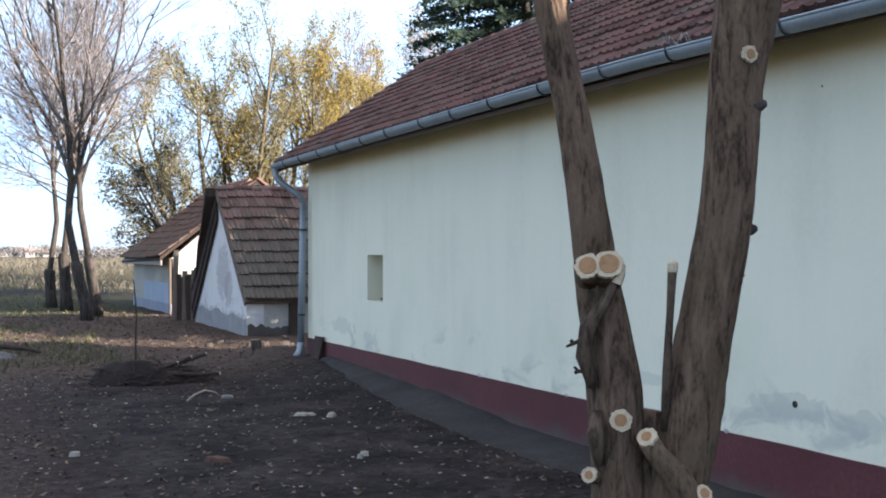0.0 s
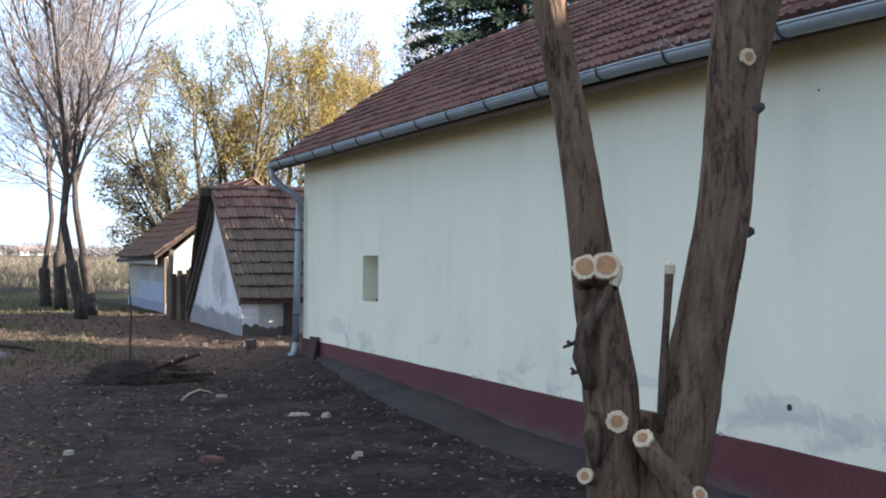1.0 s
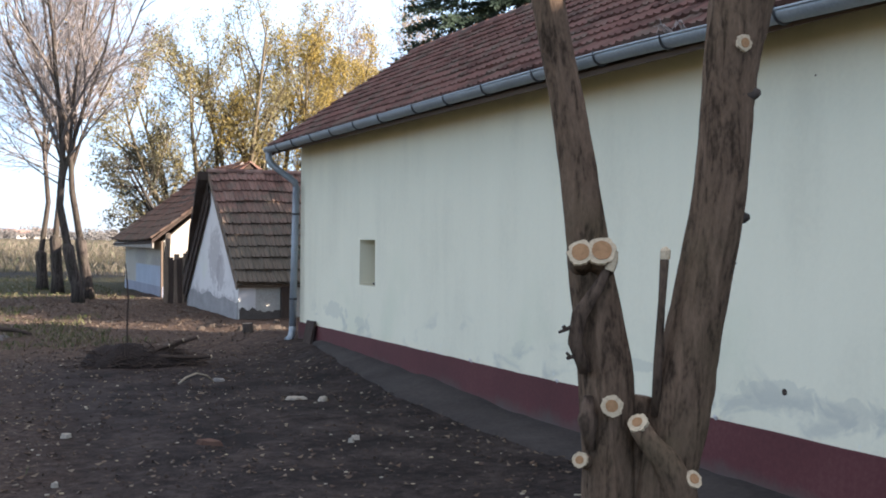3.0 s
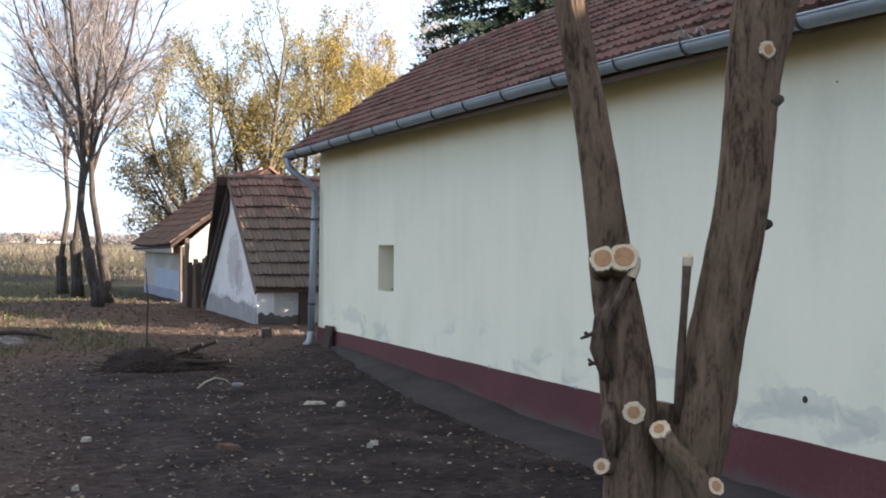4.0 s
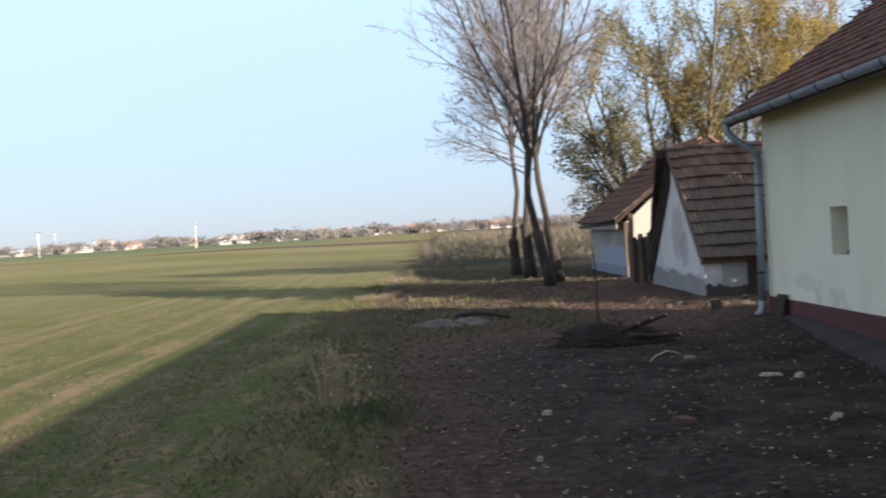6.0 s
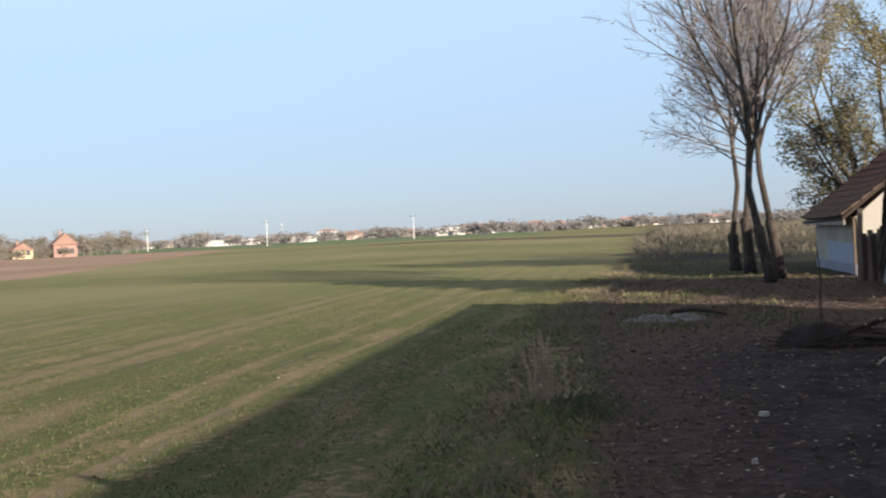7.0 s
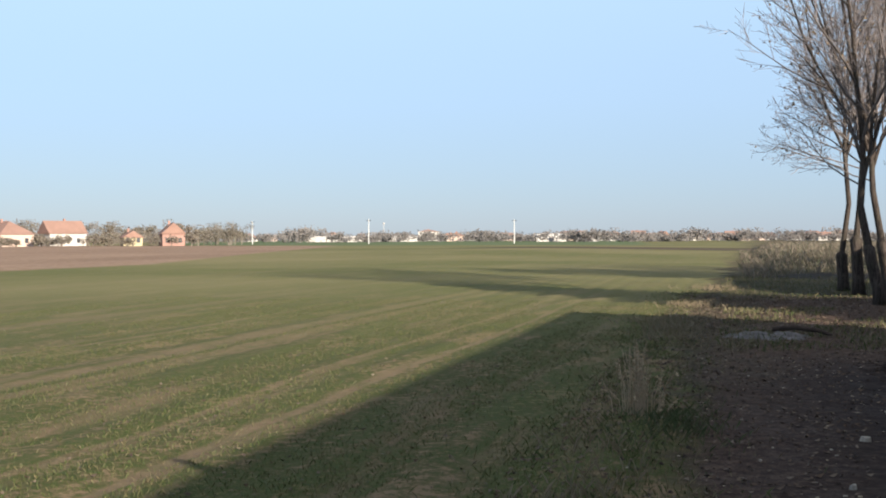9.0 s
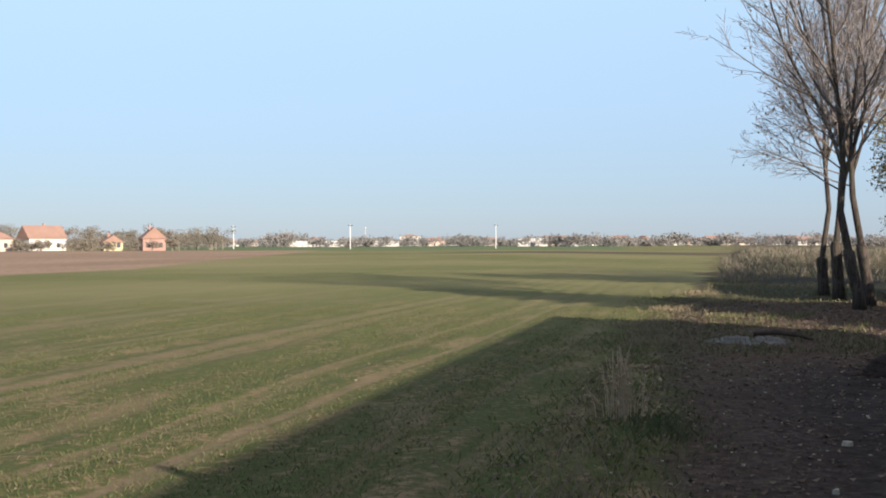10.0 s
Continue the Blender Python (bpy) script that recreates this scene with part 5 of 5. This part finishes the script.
r = random.Random(78)
spots = []
while len(spots) < 95000:
    y = 4.5 + 24 * r.random() ** 1.5
    x = -1.0 - 14.5 * r.random()
    if x < -y * 0.75 - 1.5:
        continue
    row = round(x / 0.14) * 0.14 + r.gauss(0, 0.05)
    bare = noise.noise((x * 1.3, y * 0.16, 6.0)) + 0.5 * noise.noise((x * 4, y * 2, 2))
    if bare > 0.16 or abs(x + 7.8) < 0.2 or abs(x + 3.95) < 0.1 or abs(x + 12.8) < 0.3:
        continue
    spots.append((row, y))
blades("young_wheat", spots, 0.015, 0.042, 1.2, 0.0028, leaf_mat("wheat_blade", (0.042, 0.066, 0.016), (0.06, 0.08, 0.022), (0.085, 0.083, 0.035), (0.15, 0.12, 0.068), (0.05, 0.074, 0.018)), "rows of short young winter wheat", 1, "wheat")
spots = []
for i in range(15000):
    y = 4.5 + 30 * r.random() ** 1.3
    edge = -0.35 - max(0, min(y, 24) - 5) * 0.035
    x = edge - 0.45 + r.gauss(0, 0.42)
    if noise.noise((x * 1.5, y * 0.9, 1)) > -0.15:
        spots.append((x, y))
blades("verge_grass", spots, 0.02, 0.075, 1.2, 0.0036, leaf_mat("verge_blade", (0.038, 0.060, 0.016), (0.065, 0.082, 0.025), (0.13, 0.11, 0.055), (0.20, 0.165, 0.10)), "rough green and dry grass along the verge", 2, "grass")
spots = []
for cx, cy, n, s in ((-1.0, 6.6, 90, 0.2), (-0.75, 7.4, 60, 0.16), (-0.95, 8.3, 70, 0.2), (-0.95, 18.0, 260, 0.3), (-1.05, 19.5, 420, 0.3), (-1.3, 21.5, 420, 0.35), (-1.0, 27.0, 400, 0.4), (-0.7, 36.0, 400, 0.5)):
    spots += [(r.gauss(cx, s), r.gauss(cy, s * 1.6)) for i in range(n)]
blades("dry_grass_tufts", spots, 0.05, 0.17, 1.0, 0.0028, leaf_mat("dry_blade", (0.20, 0.16, 0.10), (0.155, 0.12, 0.075), (0.26, 0.21, 0.14)), "pale dry grass tufts at the verge", 3, "grass")
spots = [(0.2 + 30.0 * r.random() ** 1.2, 46 + 76 * r.random()) for i in range(22000)]
spots = [(x, y) for x, y in spots if noise.noise((x * 0.25, y * 0.12, 3)) > -0.12]
blades("dry_weed_stand", spots, 0.10, 0.5, 0.9, 0.018, leaf_mat("dry_weed", (0.16, 0.135, 0.10), (0.23, 0.19, 0.145), (0.13, 0.11, 0.085), (0.10, 0.11, 0.06), thin=0.3), "stand of tall dry weeds beyond the trees", 4, "weeds")
spots = [(r.uniform(-0.3, 3.2), r.uniform(16.5, 27.0)) for i in range(6000)]
spots = [(x, y) for x, y in spots if noise.noise((x * 0.7, y * 0.7, 4)) + 0.35 - x * 0.16 > 0.1] + [(r.uniform(-0.5, 5.0), r.uniform(30, 48)) for i in range(5000)]
blades("yard_grass", spots, 0.03, 0.11, 1.0, 0.007, bpy.data.materials["verge_blade"], "thin green grass in the back yard", 5, "grass")

spots = [(r.gauss(-0.55, 0.22), r.gauss(9.7, 0.5)) for i in range(900)]
blades("green_grass_tuft", spots, 0.03, 0.10, 1.1, 0.0036, leaf_mat("fresh_blade", (0.048, 0.070, 0.026), (0.066, 0.086, 0.034), (0.085, 0.082, 0.045)), "patch of fresh green grass beside the dry weeds", 6, "grass")

# dry stalks standing at the verge
weed = thing("dry_weed_clump", (-0.85, 10.15, 0), "clump of tall dry brown weed stalks", "weed")
r = random.Random(79)
g, leafs = Geo(), Geo()
for i in range(52):
    x, y = r.gauss(0, 0.085), r.gauss(0, 0.08)
    h = r.uniform(0.2, 0.70) * (1.05 - abs(x) * 1.6)
    tx, ty = x * 1.5 + r.gauss(0, 0.05), y * 1.4 + r.gauss(0, 0.05)
    pts = [Vector((x, y, -0.02)), Vector((x * 1.1, y * 1.1, h * 0.5)), Vector((tx, ty, h))]
    g.tube(pts, [0.004, 0.0035, 0.002], 4, caps=False)
    for j in range(7):
        s = r.uniform(0.3, 1.0)
        leaf_card(leafs, r, pts[1].lerp(pts[2], s) + Vector((r.gauss(0, 0.02), r.gauss(0, 0.02), -0.02)), 0.022)
part("stalk", g, simple("dry_stalk", (0.38, 0.29, 0.20), 0.9, 0.3, 4, 20, bump=0), weed, kind="stuff")
part("seed_head", leafs, leaf_mat("seed_head", (0.34, 0.25, 0.16), (0.26, 0.19, 0.12), (0.40, 0.32, 0.21)), weed, kind="stuff")

# ---- the far side of the fields ----
FAR_WHITE = simple("far_white_wall", (0.52, 0.49, 0.45), 0.9, 0.12, 0.3, 3, bump=0)
FAR_PINK = simple("far_pink_wall", (0.55, 0.42, 0.35), 0.9, 0.12, 0.3, 3, bump=0)
FAR_YELLOW = simple("far_yellow_wall", (0.50, 0.43, 0.27), 0.9, 0.12, 0.3, 3, bump=0)
FAR_BRICK = simple("far_brick_wall", (0.33, 0.20, 0.165), 0.9, 0.2, 0.3, 3, bump=0)
FAR_TILE = simple("far_tile_roof", (0.27, 0.165, 0.13), 0.9, 0.25, 0.4, 4, bump=0)
FAR_PANE = simple("far_window", (0.05, 0.055, 0.065), 0.3, 0.2, 1, 5, bump=0)


def village_house(x, y, w, l, h, rh, turn, wall, hip=0.0, label="small village house with red tile roof", floors=1):
    ob = thing("village_house", (x, y, 0), label, "house", "village across the field")
    ob.rotation_euler = (0, 0, radians(turn))
    part("wall", Geo().box(-w / 2, w / 2, -l / 2, l / 2, -0.3, h), wall, ob)
    o, k = 0.4, hip * l / 2
    a = [(-w / 2 - o, -l / 2 - o, h - 0.1), (w / 2 + o, -l / 2 - o, h - 0.1), (w / 2 + o, l / 2 + o, h - 0.1), (-w / 2 - o, l / 2 + o, h - 0.1), (0, -l / 2 - o + k, h + rh), (0, l / 2 + o - k, h + rh)]
    part("roof", Geo().add(a, [(0, 1, 4), (1, 2, 5, 4), (2, 3, 5), (3, 0, 4, 5), (3, 2, 1, 0)]), FAR_TILE, ob)
    part("chimney", Geo().box(-0.9, -0.35, 0.6, 1.15, h + rh * 0.5, h + rh + 0.6), FAR_BRICK, ob)
    for s in (-1, 1):
        for t in (-0.28, 0.28):
            part("window", Geo().box(t * w - 0.5, t * w + 0.5, s * l / 2 - 0.03, s * l / 2 + 0.03, 0.9, 2.2), FAR_PANE, ob)
            part("window", Geo().box(s * w / 2 - 0.03, s * w / 2 + 0.03, t * l - 0.5, t * l + 0.5, 0.9, 2.2), FAR_PANE, ob)
    return ob


village_house(-196, 262, 10, 13, 3.2, 3.4, 50, FAR_WHITE, 0.7, "low white house with broad red roof")
village_house(-187, 259, 9, 14, 3.3, 3.4, 60, FAR_PINK, 0.7, "low pink house with hipped red roof")
village_house(-187, 285, 7, 11, 3.6, 3.6, -30, FAR_WHITE, 0.0, "white-gabled house behind garden trees")
village_house(-205, 285, 9, 12, 3.2, 3.6, 20, FAR_WHITE, 0.3, "white house with red roof at the village edge")
village_house(-160.5, 277, 5, 6, 2.4, 1.8, 40, FAR_YELLOW, 0.0, "small yellow cottage with dark roof")
village_house(-151.5, 283, 6, 9, 3.4, 3.0, 35, FAR_BRICK, 0.0, "brick red house behind bare trees")
r = random.Random(91)
for i in range(44):
    az = radians(r.uniform(-9, 6)) if i < 30 else radians(r.uniform(-25, -9))
    d = r.uniform(850, 1250)
    village_house(math.sin(az) * d, math.cos(az) * d, r.uniform(8, 11), r.uniform(10, 15), r.uniform(3, 4.5), r.uniform(2.8, 4), r.uniform(0, 180), r.choice((FAR_WHITE, FAR_WHITE, FAR_PINK)), r.choice((0, 0.5)), "distant pale house with red roof on the horizon")
for az, d, w, h in ((-19.6, 760, 50, 4.0), (-16.9, 800, 26, 4), (-9.2, 700, 18, 5), (-7.4, 700, 14, 4)):
    a = radians(az)
    shed = thing("greenhouse", (math.sin(a) * d, math.cos(a) * d, 0), "long pale greenhouse beyond the fields", "greenhouse", "far greenhouses")
    shed.rotation_euler = (0, 0, -a)
    g = Geo()
    sec = [(6 * math.cos(q), h * math.sin(q)) for q in [math.pi * i / 8 for i in range(9)]]
    g.prism([(-w / 2, y, z) for y, z in sec], [(w / 2, y, z) for y, z in sec])
    part("cover", g, FAR_WHITE, shed)
    part("door", Geo().box(-1.5, 1.5, -6.1, -5.7, 0, 2.6), FAR_PANE, shed)
village_house(-288, 1046, 20, 15, 9.0, 2.2, 15, FAR_WHITE, 0.6, "tall pale building among the far woods")
# a thin mast among the far woods
mast = thing("mast", (-273, 857, 0), "thin tall mast with a small head", "mast")
part("shaft", Geo().tube([(0, 0, -0.3), (0, 0, 14.2)], [0.3, 0.16], 8), FAR_WHITE, mast)
part("head", Geo().tube([(0, 0, 13.6), (0, 0, 14.1), (0, 0, 14.8), (0, 0, 15.2)], [0.25, 0.7, 0.7, 0.2], 10), FAR_WHITE, mast)
# power poles
for az, k in ((-24.24, 1.0), (-18.43, 0.93), (-11.06, 0.95)):
    a, d = radians(az), 430 * k
    pole = thing("power_pole", (math.sin(a) * d, math.cos(a) * d, 0), "pale concrete power pole in the far field", "pole", "power poles")
    part("shaft", Geo().tube([(0, 0, -0.3), (0, 0, 8.8)], [0.17, 0.11], 8), simple("pale_pole", (0.66, 0.65, 0.62), 0.8, 0.1, 1, 5, bump=0) if k == 1.0 else bpy.data.materials["pale_pole"], pole)
    part("crossarm", Geo().box(-0.9, 0.9, -0.08, 0.08, 8.2, 8.4), IRON, pole)

# far woods: bare grey-brown crowns built of small flakes, joined; haze is greyed into their colour
r = random.Random(92)


def wood_band(name, label, spots, material, size, flakes):
    g = Geo()
    for x, y, h, w in spots:
        g.tube([(x, y, -0.2), (x, y, h * 0.5)], [0.25, 0.12], 4, caps=False)
        lobes = [(r.gauss(0, w * 0.25), r.gauss(0, w * 0.25), h * r.uniform(0.3, 0.78), r.uniform(0.18, 0.34) * w) for i in range(8)]
        for i in range(flakes):
            lx, ly, lz, lr = r.choice(lobes)
            q = Vector((r.gauss(0, 1), r.gauss(0, 1), r.gauss(0, 1))).normalized() * lr * r.random() ** 0.45
            p = Vector((x + lx + q.x, y + ly + q.y, max(0.2, lz + q.z * 0.8)))
            leaf_card(g, r, p, size)
    part(name, g, material, None, label, category="trees", kind="stuff")


# crown colours lightened and greyed to stand in for distance haze
HAZED_WOOD = leaf_mat("hazed_far_crown", (0.165, 0.155, 0.152), (0.20, 0.18, 0.17), (0.15, 0.145, 0.14), (0.22, 0.195, 0.175))
GARDEN = leaf_mat("garden_crown", (0.16, 0.135, 0.11), (0.13, 0.125, 0.095), (0.19, 0.15, 0.115), (0.16, 0.145, 0.135))
spots = []
for i in range(64):
    a = radians(r.uniform(-40, -24.5))
    d = r.uniform(345, 420)
    spots.append((math.sin(a) * d, math.cos(a) * d, r.uniform(3.5, 9.5), r.uniform(4, 8)))
spots += [(-166, 276, 8, 7), (-161, 281, 5.5, 6), (-152, 284, 9, 7), (-148, 288, 8, 6), (-145, 286, 6, 5), (-164, 270, 4, 5), (-184, 262, 3.5, 5)]
spots += [(math.sin(a) * d, math.cos(a) * d, r.uniform(1.8, 3.6), r.uniform(3, 5.5)) for a, d in ((radians(r.uniform(-37, -26.5)), r.uniform(296, 312)) for i in range(16))]
wood_band("garden_trees", "brown autumn garden trees around the village", spots, GARDEN, 0.26, 420)
spots = []
for i in range(230):
    a = radians(r.uniform(-36, 14))
    d = r.uniform(620, 950)
    hh = 5 + 4.5 * max(0, noise.noise((math.degrees(a) * 0.35, 0, 5)) + 0.3)
    spots.append((math.sin(a) * d, math.cos(a) * d, hh * r.uniform(0.7, 1.15), r.uniform(8, 18)))
wood_band("far_woods", "low grey-brown woods along the horizon, greyed in colour for haze", spots, HAZED_WOOD, 0.75, 300)
